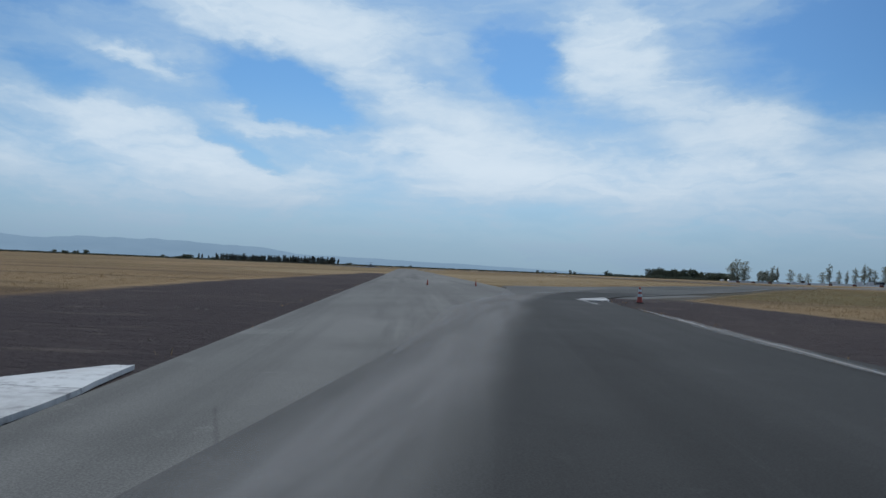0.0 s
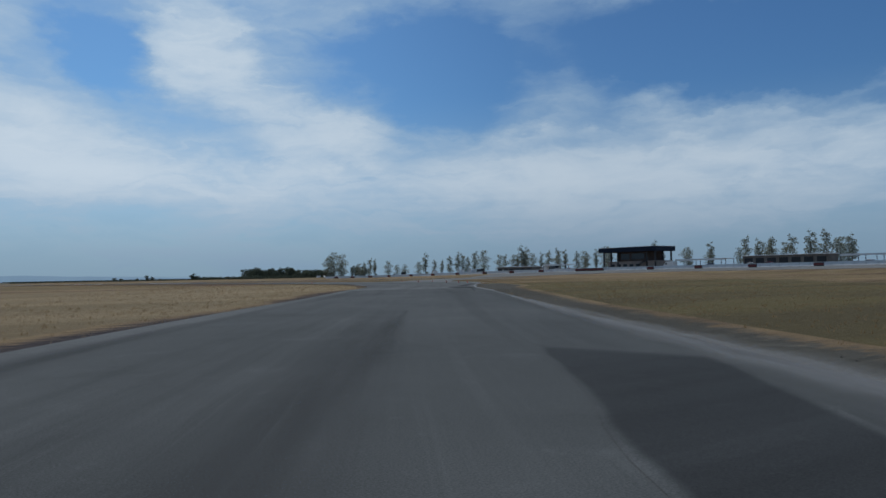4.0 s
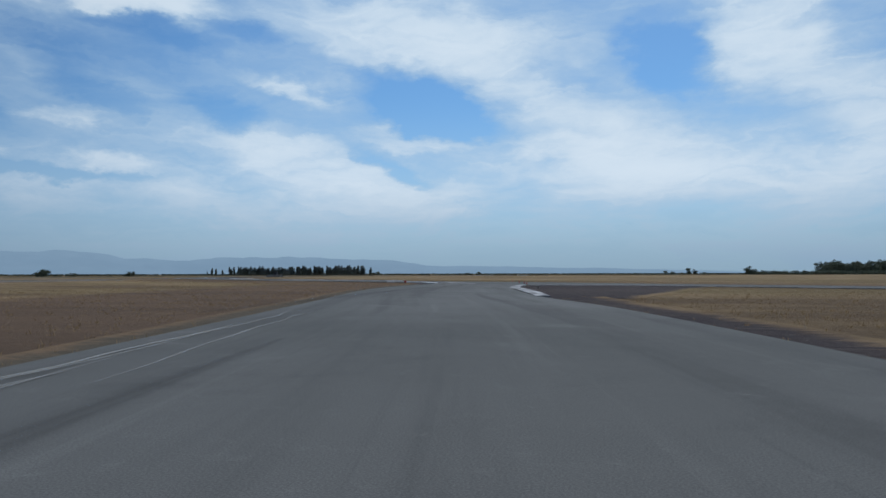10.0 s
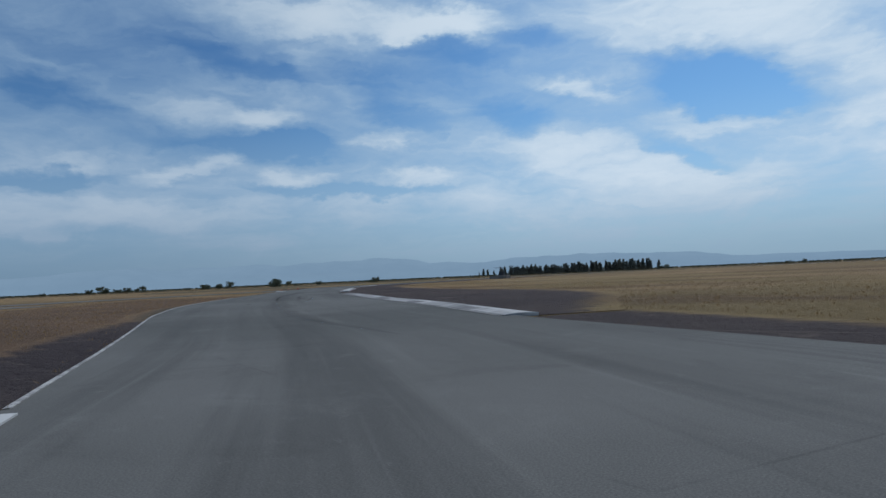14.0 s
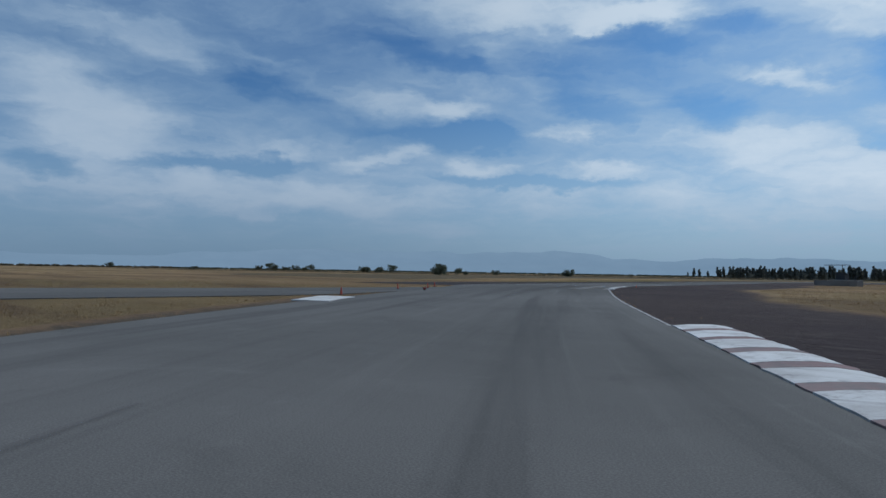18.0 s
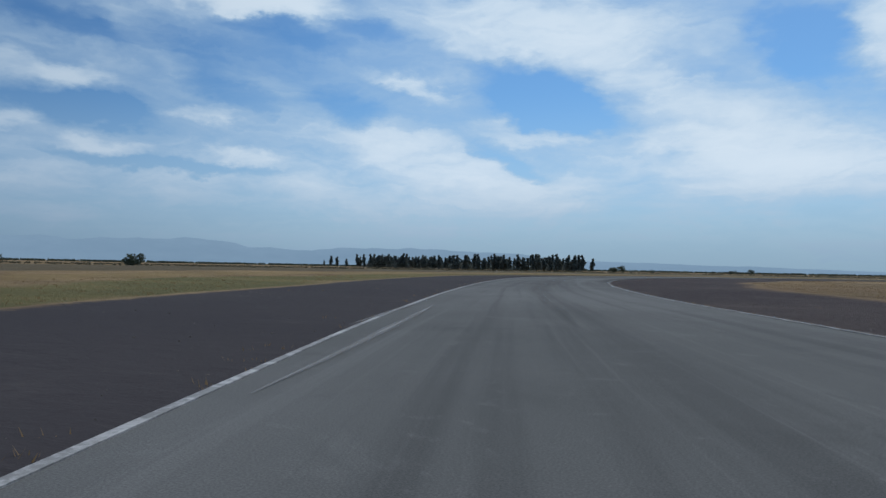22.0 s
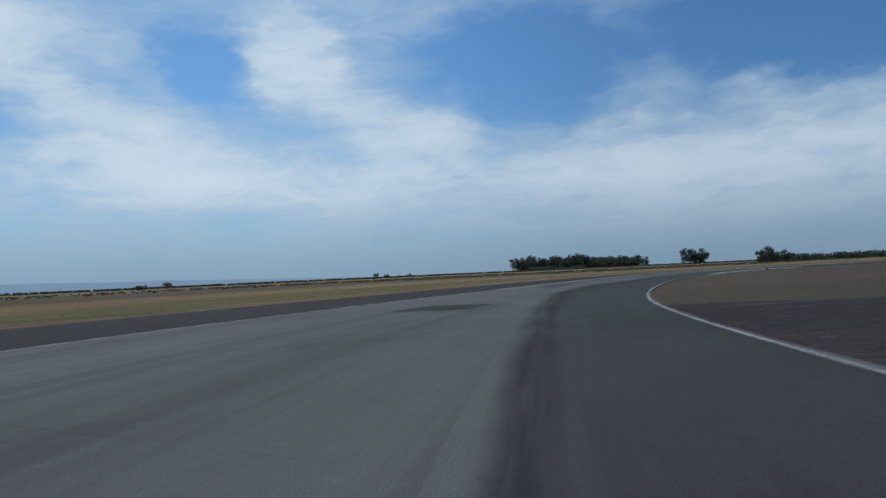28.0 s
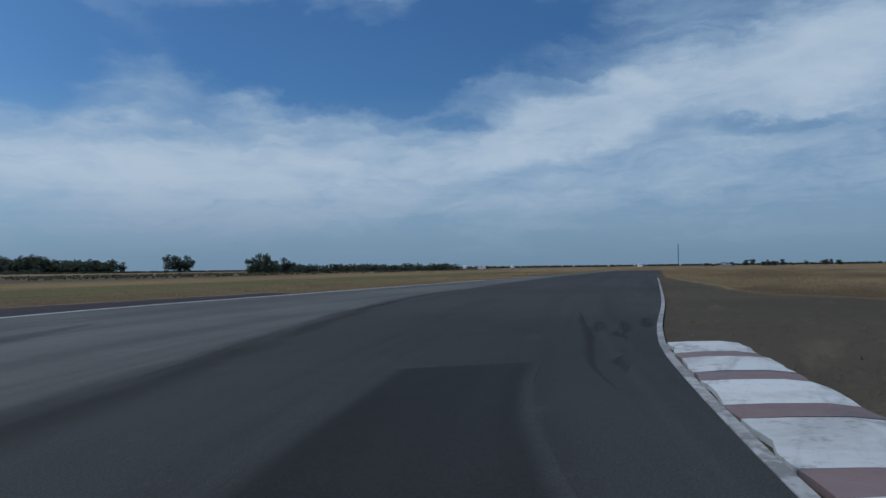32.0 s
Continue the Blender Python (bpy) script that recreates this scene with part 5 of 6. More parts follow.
def round_clumps(h, wide, rng, n=12):
    return [((rng.uniform(-1, 1) * wide * h, rng.uniform(-1, 1) * wide * h, h * rng.uniform(0.16, 0.84)),
             (h * rng.uniform(0.14, 0.24), h * rng.uniform(0.14, 0.24), h * rng.uniform(0.12, 0.2))) for _ in range(n)]


def low_clumps(h, wide, rng, n=14):
    return [((rng.uniform(-1, 1) * wide * h, rng.uniform(-1, 1) * wide * h * 0.6, h * rng.uniform(0.18, 0.72)),
             (h * rng.uniform(0.2, 0.34), h * rng.uniform(0.2, 0.34), h * rng.uniform(0.15, 0.28))) for _ in range(n)]


rng = random.Random(5)
FAR = (0, -900, -40)
pines = [tree("pine_tree", "dark green pine tree with a blunt dense crown", 9.0 + i * 0.5, pine_clumps(9.0 + i * 0.5, rng), 1100, 0.5, "pine", 11 + i, "pine grove", 3) for i in range(4)]
poplars = [tree("poplar_tree", "slender grey-green roadside tree with a thin crown", h, poplar_clumps(h, w * 1.12, rng), 950, 0.27, "poplar", 31 + i, "paddock trees", 6)
           for i, (h, w) in enumerate(((14, 0.13), (12, 0.19), (15, 0.09), (11, 0.24)))]
rounds = [tree("broadleaf_tree", "dark rounded broadleaf tree", h, round_clumps(h, w, rng, 18), 1500, 0.5, "oak", 51 + i, "field trees", 6)
          for i, (h, w) in enumerate(((13, 0.3), (11, 0.36), (15, 0.24)))]
bushes = [tree("bush", "low dark round bush at the field's edge", h, low_clumps(h, w, rng), 500, 0.4, "oak", 71 + i, "field bushes", 4)
          for i, (h, w) in enumerate(((5.5, 0.55), (4, 0.8), (6.5, 0.45)))]
used = set()


def plant(kinds, i, x, y, size=1.0):
    """Places one of the kinds; the first of each kind is the original itself."""
    src = kinds[i % len(kinds)]
    turn = (i * 77.3 + x) % 360
    m = Matrix.Translation((x, y, rise(x, y) - 0.1)) @ Matrix.Rotation(radians(turn), 4, "Z") @ Matrix.Diagonal((size, size, size, 1))
    if src.name not in used:
        used.add(src.name)
        src.matrix_basis = m
        return src
    ob = copy_thing(src, Matrix.Identity(4))
    ob.matrix_basis = m
    return ob


# pine grove beyond the bend
k = 0
for rowk in range(3):
    for i in range(46):
        f = (i + rng.uniform(-0.4, 0.4)) / 45
        x = -312 + 164 * f + rng.uniform(-2, 2) + rowk * 3
        y = 956 - 44 * f + rowk * 9 + rng.uniform(-3, 3)
        plant(pines, k, x, y, rng.uniform(0.7, 1.02))
        k += 1
for x, y, s in ((-352, 975, 0.5), (-342, 968, 0.8), (-338, 970, 0.85), (-327, 965, 0.65), (-314, 958, 0.95)):
    plant(pines, k, x, y, s)
    k += 1
# slender trees behind the paddock
tree_row_one = [
    (238, 560, 1.75), (242, 556, 1.45), (235, 563, 1.35), (240, 552, 1.0), (247, 538, 0.85), (250, 534, 0.8), (253, 524, 0.9), (260, 505, 0.72), (263, 499, 0.8), (266, 486, 0.85),
    (270, 472, 0.8), (272, 466, 0.75), (274, 460, 0.95), (275, 452, 1.05), (277, 444, 0.85), (281, 412, 0.85), (282, 405, 0.95), (282, 401, 0.8), (283, 396, 0.9),
    (284, 390, 0.95), (285, 384, 0.8), (285, 378, 0.9), (286, 372, 0.8), (286, 366, 0.85), (287, 358, 0.8), (287, 352, 0.9)]
tree_row_two = [
    (288, 345, 0.8), (288, 336, 0.85), (290, 292, 0.8), (291, 280, 0.80), (291, 252, 0.88), (291, 246, 0.8), (292, 237, 0.96), (292, 231, 1.00), (292, 226, 0.88),
    (292, 222, 0.8), (293, 205, 0.7), (320, 420, 0.7), (325, 390, 0.8), (330, 350, 0.7), (330, 310, 0.75), (288, 330, 0.7), (289, 322, 0.8), (289, 314, 0.65),
    (290, 305, 0.75), (300, 298, 0.7), (291, 266, 0.7), (291, 258, 0.8), (300, 240, 0.8), (301, 232, 0.9), (300, 212, 0.7)]
tree_row_three = [
    (252, 530, 1.0), (257, 512, 0.95), (268, 480, 1.1), (276, 448, 1.0), (279, 430, 1.25), (283, 399, 1.15), (300, 470, 1.2), (306, 450, 1.1), (312, 430, 1.2), (316, 405, 1.1),
    (322, 372, 1.2), (326, 340, 1.1), (330, 290, 1.1), (300, 262, 0.88), (296, 256, 0.82), (302, 250, 0.95), (298, 226, 0.88), (302, 196, 0.8), (303, 180, 0.75), (304, 168, 0.9)]
for i, (x, y, s) in enumerate(tree_row_one + tree_row_two + tree_row_three):
    plant(poplars, [3, 1, 1, 3, 1, 0, 2, 1, 3, 1, 0, 2, 0, 2, 0][i] if i < 15 else i * 5 + i // 3, x, y, s)
# trees of the north-eastern grove and the lone ones
for i in range(66):
    f = (i % 22 + rng.uniform(-0.5, 0.5)) / 21
    plant(rounds, i, 480 + 158 * f + rng.uniform(-5, 5), 1577 - 80 * f + (i // 22) * 16, rng.uniform(1.2, 1.75) * (1.0 if f < 0.6 else 0.75))
for i, (x, y, s) in enumerate(((679, 1424, 1.7), (670, 1431, 1.9), (661, 1439, 1.6), (218, 924, 0.62), (222, 920, 0.5), (160, 871, 0.42), (165, 868, 0.38),
                               (690, 757, 0.52), (692, 751, 0.42), (688, 739, 0.42), (691, 732, 0.36), (690, 727, 0.4), (690, 708, 0.34), (690, 694, 0.4), (690, 689, 0.36))):
    plant(rounds, i, x, y, s)
for i, (x, y, s) in enumerate([(-217, 583, 0.95), (-221, 586, 0.85), (-212, 580, 0.8), (-218, 659, 0.75), (-223, 662, 0.6), (-252, 622, 0.6), (-246, 640, 0.55), (-233, 610, 0.5),
                               (-330, 640, 0.9), (-338, 636, 0.8), (-345, 630, 1.0), (-360, 640, 0.7), (-593, 693, 1.2), (-586, 700, 1.1), (-600, 690, 1.3), (-578, 706, 1.1), (-572, 712, 1.0),
                               (-570, 716, 1.1), (-608, 684, 1.0), (-122, 881, 0.85), (-119, 884, 0.7), (-105, 905, 0.45), (-62, 1050, 0.8), (-50, 1060, 0.7),
                               (172, 866, 0.55), (176, 862, 0.5), (198, 1457, 1.15), (210, 1452, 1.0), (224, 1446, 0.85), (234, 1440, 0.8), (420, 560, 0.7), (-420, 560, 0.7), (-620, 560, 0.9)]):
    plant(bushes, i, x, y, s)


# far woods, hedges and scrub: one object of each
def far_strip(name, line, high, count, size, mat, label, seed, depth=14.0, leaves=42, even=0.45):
    pts = resample(np.array(line, float), count)
    r = random.Random(seed)
    clumps = []
    for x, y in pts:
        h = high * r.uniform(even, 1.1)
        clumps.append(((x + r.uniform(-1, 1) * depth, y + r.uniform(-1, 1) * depth, rise(x, y) + h * 0.42), (h * 0.8, h * 0.8, h * 0.55)))
    me = leaf_cloud(name, clumps, count * leaves, size, seed)
    me.materials.append(M[mat])
    tagged(new(name, me), label, "woodland", "", "stuff")


far_strip("far_woods", [(490, 1572), (560, 1537), (625, 1502)], 17, 80, 1.3, "oak", "dense dark undergrowth of the far grove", 13, 7, 120, 0.6)
far_strip("far_woods", [(-310, 965), (-230, 945), (-150, 924)], 4.5, 150, 0.45, "pine", "dark undergrowth between the pines", 14, 5, 60, 0.7)
far_strip("far_woods", [(430, 1500), (520, 1530), (640, 1560)], 6, 60, 1.6, "oak", "low distant line of trees", 4)
far_strip("far_woods", [(217, 924), (250, 915), (290, 905), (335, 893)], 3.7, 110, 0.5, "oak", "low dark scrub woodland across the field", 5, 4, 90, 0.6)
far_strip("far_hedge", [(-900, 700), (-700, 1000), (-420, 1280), (0, 1450), (400, 1500), (800, 1400)], 1.9, 2400, 0.8, "oak", "long dark hedge along the horizon", 6, 10, 32, 0.85)
far_strip("far_hedge", [(800, 1400), (1100, 1000), (1250, 700), (1250, 300)], 3.0, 700, 1.1, "hedge", "distant hedge beyond the airfield", 7, 4, 40, 0.85)
far_strip("far_hedge", [(-900, 700), (-950, 400), (-800, 0)], 2.4, 500, 0.9, "hedge", "distant hedge beyond the fields", 8, 4, 40, 0.85)
far_strip("far_scrub", [(-420, 560), (-330, 600), (-250, 690), (-190, 800), (-110, 880)], 0.42, 2400, 0.22, "hedge", "rough dark scrub at the edge of the field", 9, 42, 16, 0.6)
far_strip("far_scrub", [(-60, 905), (100, 885), (260, 910), (420, 950)], 0.45, 2800, 0.22, "hedge", "rough scrub beyond the bend", 10, 48, 16, 0.6)


def build_hills():
    rr = 4300.0
    for name, a0, a1, peak, seed, label in (("hill_range", 95, -20, 172, 2.0, "long blue mountain ridge on the horizon, its haze painted as a glow"),):
        verts, faces = [], []
        n = 220
        for i in range(n + 1):
            a = radians(a0 + (a1 - a0) * i / n)
            fade = min(1.0, i / 12) * min(1.0, (n - i) / 70)
            deg = a0 + (a1 - a0) * i / n
            swell = 0.5 + 0.5 * math.exp(-((deg - 46) / 24) ** 2)
            h = peak * fade * swell * (0.8 + 0.35 * noise.fractal((deg * 0.07, seed, 0), 0.8, 2.0, 5))
            for r, z in ((rr, -5), (rr + 90, h * 0.45), (rr + 240, h), (rr + 300, -5)):
                verts.append((-math.sin(a) * r, 370 + math.cos(a) * r, z))
        for i in range(n):
            for k2 in range(3):
                faces.append((i * 4 + k2, i * 4 + k2 + 1, (i + 1) * 4 + k2 + 1, (i + 1) * 4 + k2))
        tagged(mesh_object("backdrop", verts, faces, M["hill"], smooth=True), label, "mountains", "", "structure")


build_hills()


# ---------- paddock ----------
def pavilion():
    """Two storeys: a pale ground floor, a dark upper floor between open terraces, and a deep flat roof."""
    z = rise(246, 283)
    ob = thing("pavilion", "dark two-storey viewing pavilion with a deep navy flat roof", "building", (242, 296, z), math.atan2(-0.994, 0.108))
    # local x runs along the front (26 m), local y goes away from the track
    part("ground_floor", boxed(3, 0.8, -0.5, 26, 11, 3.0, 0.03), M["beige_wall"], ob, "pale concrete ground floor")
    part("terrace", boxed(0.6, 0.6, 3.0, 26, 11.6, 3.2), M["beige_wall"], ob)
    part("upper_floor", boxed(8, 1.6, 3.2, 21.5, 11.2, 6.9), M["brick"], ob, "dark brown clad upper floor")
    part("roof", boxed(-0.6, -0.6, 6.9, 26.6, 12.4, 8.7, 0.04), M["navy"], ob, "deep navy metal roof")
    part("roof_edge", boxed(-0.7, -0.7, 8.7, 26.7, 12.5, 8.85), M["roof_white"], ob, "thin pale roof edging")
    for x in (1.0, 4.6, 8.0, 21.6, 25.4):
        for y in (0.9, 11.3):
            part("column", boxed(x - 0.28, y - 0.28, 0, x + 0.28, y + 0.28, 6.9, 0.02), M["dark_steel"], ob)
    for x in (4.5, 7.5, 10.5, 13.5, 16.5):
        w = part("window", boxed(x, 0.74, 0.9, x + 1.8, 0.86, 2.1), M["glass"], ob)
        part("frame", boxed(x - 0.06, 0.70, 0.84, x + 1.86, 0.74, 0.9), M["dark_steel"], w)
    for x0, x1 in ((9, 13), (14, 20)):
        part("window", boxed(x0, 1.52, 3.9, x1, 1.62, 6.2), M["glass"], ob)
    for x0, x1 in ((0.8, 8.0), (21.5, 25.8)):
        part("railing", boxed(x0, 0.66, 4.15, x1, 0.72, 4.22), M["dark_steel"], ob)
        for i in range(int((x1 - x0) / 1.2) + 1):
            part("baluster", boxed(x0 + i * 1.2, 0.67, 3.2, x0 + i * 1.2 + 0.05, 0.72, 4.15), M["dark_steel"], ob)
    steps = part("staircase", boxed(20.5, -0.9, 2.8, 22, 0.6, 3.2), M["dark_steel"], ob)
    for i in range(14):
        part("step", boxed(16.0 + i * 0.32, -0.9, 0.1 + i * 0.2, 16.34 + i * 0.32, 0.5, 0.2 + i * 0.2), M["dark_steel"], steps)


def canopy(x, y, turn, long, wide, label):
    ob = thing("canopy", label, "canopy", (x, y, rise(x, y)), turn, "paddock canopies")
    part("roof", boxed(0, 0, 3.0, long, wide, 3.25, 0.03), M["roof_white"], ob, "white sheet-metal roof")
    for i in range(int(long / 5) + 1):
        for yy in (0.3, wide - 0.3):
            part("post", boxed(min(i * 5, long - 0.3), yy - 0.08, -0.2, min(i * 5, long - 0.3) + 0.16, yy + 0.08, 3.0), M["dark_steel"], ob)
    part("fascia", boxed(-0.05, -0.06, 2.7, long + 0.05, -0.005, 3.28), M["roof_white"], ob, "white fascia board")


def garage(x, y, turn, long, wide, high, label):
    ob = thing("garage_block", label, "building", (x, y, rise(x, y)), turn)
    part("wall", boxed(0, 0, -0.4, long, wide, high, 0.02), M["grey_wall"], ob)
    part("roof", boxed(-0.4, -0.6, high, long + 0.4, wide + 0.3, high + 0.25, 0.02), M["roof_white"], ob)
    for i in range(int(long / 4)):
        d = part("garage_door", boxed(i * 4 + 0.5, -0.08, 0, i * 4 + 3.4, 0.02, high - 0.7), M["dark_steel"], ob, "dark roller door")
        part("handle", boxed(i * 4 + 1.8, -0.12, 0.9, i * 4 + 2.1, -0.08, 0.96), M["roof_white"], d)


pavilion()
south = math.atan2(-0.994, 0.108)
canopy(246, 262, south, 20, 6, "low white-roofed canopy beside the pavilion")
canopy(240, 330, south, 14, 6, "low white-roofed canopy on dark posts")
canopy(252, 205, south, 24, 6, "long white-roofed canopy on dark posts")
garage(252, 238, south, 28, 7, 3.6, "low grey garage block with a pale roof")
garage(246, 372, south, 24, 7, 3.0, "low grey paddock building with a pale roof")


def barrier():
    line = curve([(199, 482), (203, 469), (212, 446), (217.5, 420), (220, 390), (223, 346), (227, 290), (230, 220), (232, 150), (232, 60)], 3.0)
    bm_src = bmesh.new()
    prof = [(-0.3, 0), (-0.3, 0.12), (-0.14, 0.4), (-0.09, 1.2), (0.09, 1.2), (0.14, 0.4), (0.3, 0.12), (0.3, 0)]
    ends = [[bm_src.verts.new((x, y, z)) for y, z in prof] for x in (0.02, 2.96)]
    for i in range(len(prof)):
        j = (i + 1) % len(prof)
        bm_src.faces.new((ends[0][i], ends[0][j], ends[1][j], ends[1][i]))
    bm_src.faces.new(ends[0])
    bm_src.faces.new(list(reversed(ends[1])))
    bmesh.ops.recalc_face_normals(bm_src, faces=bm_src.faces)
    me = bpy.data.meshes.new("barrier_segment")
    bm_src.to_mesh(me)
    bm_src.free()
    me.materials.append(M["barrier"])
    wall = thing("barrier_wall", "long low white concrete barrier wall along the paddock", "barrier", (line[0][0], line[0][1], 0))
    for a, b in zip(line[:-1], line[1:]):
        ob = new("barrier_segment", me)
        ob.parent = wall
        ob.matrix_basis = Matrix.Translation((a[0] - line[0][0], a[1] - line[0][1], rise(*a) - 0.08)) @ Matrix.Rotation(math.atan2(b[1] - a[1], b[0] - a[0]), 4, "Z")


barrier()


def tyre_stack(label):
    ob = thing("tyre_stack", label, "tyre stack", group="tyre stacks along the barrier")
    src = None
    for i in range(4):
        for j in range(4):
            if src is None:
                bm = lathe([(0.2, 0.0), (0.3, 0.0), (0.335, 0.05), (0.335, 0.21), (0.3, 0.26), (0.2, 0.26), (0.18, 0.13)], 14)
                src = part("tyre", bm, M["rubber"], ob)
                src.location = (-1.02, 0, 0)
            else:
                t2 = new("tyre", src.data)
                t2.parent = ob
                t2.location = (-1.02 + i * 0.68, 0.05 * (j % 2), j * 0.265)
    part("belt", boxed(-1.4, -0.37, 0.25, 1.4, -0.33, 0.85, 0.01), M["red_rubber"], ob, "faded red conveyor-belt facing")
    return ob


stack = tyre_stack("stack of black tyres with a faded red belt, against the barrier")
stack_line = [(201.0, 469.2), (205.0, 455), (210, 442.2), (214, 427), (215.8, 406), (217.4, 386.6), (218.6, 366), (220.2, 346), (221.6, 328), (223, 310), (225.0, 290.4), (225.1, 287.5), (225.3, 284.6),
              (225.4, 281.7), (225.5, 278.8), (226.6, 256), (227.6, 237), (228.2, 218), (228.8, 198), (229.6, 178), (230, 150), (230, 120)]
for i, (x, y) in enumerate(stack_line):
    m = Matrix.Translation((x - 0.9, y, rise(x, y) - 0.06)) @ Matrix.Rotation(radians(-88 + (24 if i < 3 else 0)), 4, "Z")
    if i == 0:
        stack.matrix_basis = m
    else:
        copy_thing(stack, m)


def car(label, paint, tall=1.45, long=4.4):
    ob = thing("parked_car", label, "car", group="parked cars")
    bm = bmesh.new()
    prof = [(0, 0.35), (0.05, 0.75), (long * 0.27, 0.92), (long * 0.36, 0.95), (long * 0.82, 0.98), (long * 0.98, 0.9), (long, 0.4), (long * 0.95, 0.25), (0.1, 0.25)]
    sides = [[bm.verts.new((x, y, z)) for x, z in prof] for y in (-0.86, 0.86)]
    for i in range(len(prof)):
        j = (i + 1) % len(prof)
        bm.faces.new((sides[0][i], sides[0][j], sides[1][j], sides[1][i]))
    bm.faces.new(sides[0])
    bm.faces.new(list(reversed(sides[1])))
    bmesh.ops.recalc_face_normals(bm, faces=bm.faces)
    bmesh.ops.bevel(bm, geom=bm.edges[:], offset=0.05, segments=2, affect="EDGES")
    part("body", bm, paint, ob)
    for name, mat, g in (("window", M["glass"], 0.0), ("roof", paint, 1.0)):
        bm = bmesh.new()
        lo, hi = (0.93, tall - 0.1) if g == 0 else (tall - 0.1, tall)
        x0, x1 = (long * 0.3, long * 0.9) if g == 0 else (long * 0.44, long * 0.78)
        x2, x3 = (long * 0.43, long * 0.79) if g == 0 else (long * 0.47, long * 0.75)
        w0, w1 = (0.8, 0.64) if g == 0 else (0.66, 0.58)
        a = [bm.verts.new((x, y, lo)) for x, y in ((x0, -w0), (x1, -w0), (x1, w0), (x0, w0))]
        b = [bm.verts.new((x, y, hi)) for x, y in ((x2, -w1), (x3, -w1), (x3, w1), (x2, w1))]
        for i in range(4):
            bm.faces.new((a[i], a[(i + 1) % 4], b[(i + 1) % 4], b[i]))
        bm.faces.new(b)
        part(name, bm, mat, ob)
    for x in (long * 0.18, long * 0.8):
        for y in (-0.8, 0.8):
            w = part("wheel", lathe([(0.16, -0.1), (0.3, -0.1), (0.32, -0.06), (0.32, 0.06), (0.3, 0.1), (0.16, 0.1)], 16), M["rubber"], ob)
            w.matrix_basis = Matrix.Translation((x, y, 0.32)) @ Matrix.Rotation(radians(90), 4, "X")
            part("rim", lathe([(0.17, -0.105), (0.17, 0.105)], 12), M["roof_white"], w)
    return ob


M["car_white"] = material("white_car_paint", plain((0.7, 0.7, 0.7), 0.25, 0.06))
M["car_dark"] = material("dark_car_paint", plain((0.03, 0.035, 0.045), 0.25, 0.1))
M["car_red"] = material("red_car_paint", plain((0.3, 0.03, 0.03), 0.25, 0.1))
M["car_silver"] = material("silver_car_paint", plain((0.35, 0.36, 0.38), 0.3, 0.08))
whites, darks = car("white saloon car parked behind the barrier", M["car_white"]), car("dark parked car behind the barrier", M["car_dark"], 1.7, 4.7)
reds, silvers = car("red parked car behind the barrier", M["car_red"]), car("silver parked car behind the barrier", M["car_silver"])
spots = [(darks, 226, 444, 160), (silvers, 236, 385, 180), (darks, 240, 360, 175), (whites, 241, 352, 190),
         (silvers, 236, 318, 180), (reds, 238, 312, 170), (darks, 242, 246, 182), (whites, 244, 232, 178), (reds, 243, 225, 188), (silvers, 247, 196, 180), (darks, 247, 188, 175)]
seen = set()
for src, x, y, turn in spots:
    m = Matrix.Translation((x, y, rise(x, y) - 0.05)) @ Matrix.Rotation(radians(turn + 75), 4, "Z")
    if src.name in seen:
        copy_thing(src, m)
    else:
        seen.add(src.name)
        src.matrix_basis = m


def panel_van(label, paint):
    """A boxy van: sloping nose, closed sides, glass in front only."""
    ob = thing("panel_van", label, "van", group="parked vans")
    bm = bmesh.new()
    prof = [(0, 0.4), (0.02, 1.0), (0.75, 1.2), (1.45, 2.3), (1.8, 2.5), (5.5, 2.55), (5.6, 2.3), (5.6, 0.4), (5.4, 0.3), (0.2, 0.3)]
    sides = [[bm.verts.new((x, y, z)) for x, z in prof] for y in (-0.95, 0.95)]
    for i in range(len(prof)):
        j = (i + 1) % len(prof)
        bm.faces.new((sides[0][i], sides[0][j], sides[1][j], sides[1][i]))
    bm.faces.new(sides[0])
    bm.faces.new(list(reversed(sides[1])))
    bmesh.ops.recalc_face_normals(bm, faces=bm.faces)
    bmesh.ops.bevel(bm, geom=bm.edges[:], offset=0.04, segments=2, affect="EDGES")
    part("body", bm, paint, ob)
    bm = bmesh.new()
    bm.faces.new([bm.verts.new(v) for v in ((0.86, -0.8, 1.32), (0.86, 0.8, 1.32), (1.36, 0.78, 2.12), (1.36, -0.78, 2.12))])
    part("windscreen", bm, M["glass"], ob)
    for y in (-0.965, 0.955):
        part("side_window", boxed(1.5, y, 1.45, 2.4, y + 0.01, 2.1), M["glass"], ob)
    for x in (1.0, 4.6):
        for y in (-0.85, 0.85):
            w = part("wheel", lathe([(0.18, -0.1), (0.32, -0.1), (0.34, -0.06), (0.34, 0.06), (0.32, 0.1), (0.18, 0.1)], 16), M["rubber"], ob)
            w.matrix_basis = Matrix.Translation((x, y, 0.34)) @ Matrix.Rotation(radians(90), 4, "X")
            part("rim", lathe([(0.19, -0.105), (0.19, 0.105)], 12), M["roof_white"], w)
    return ob


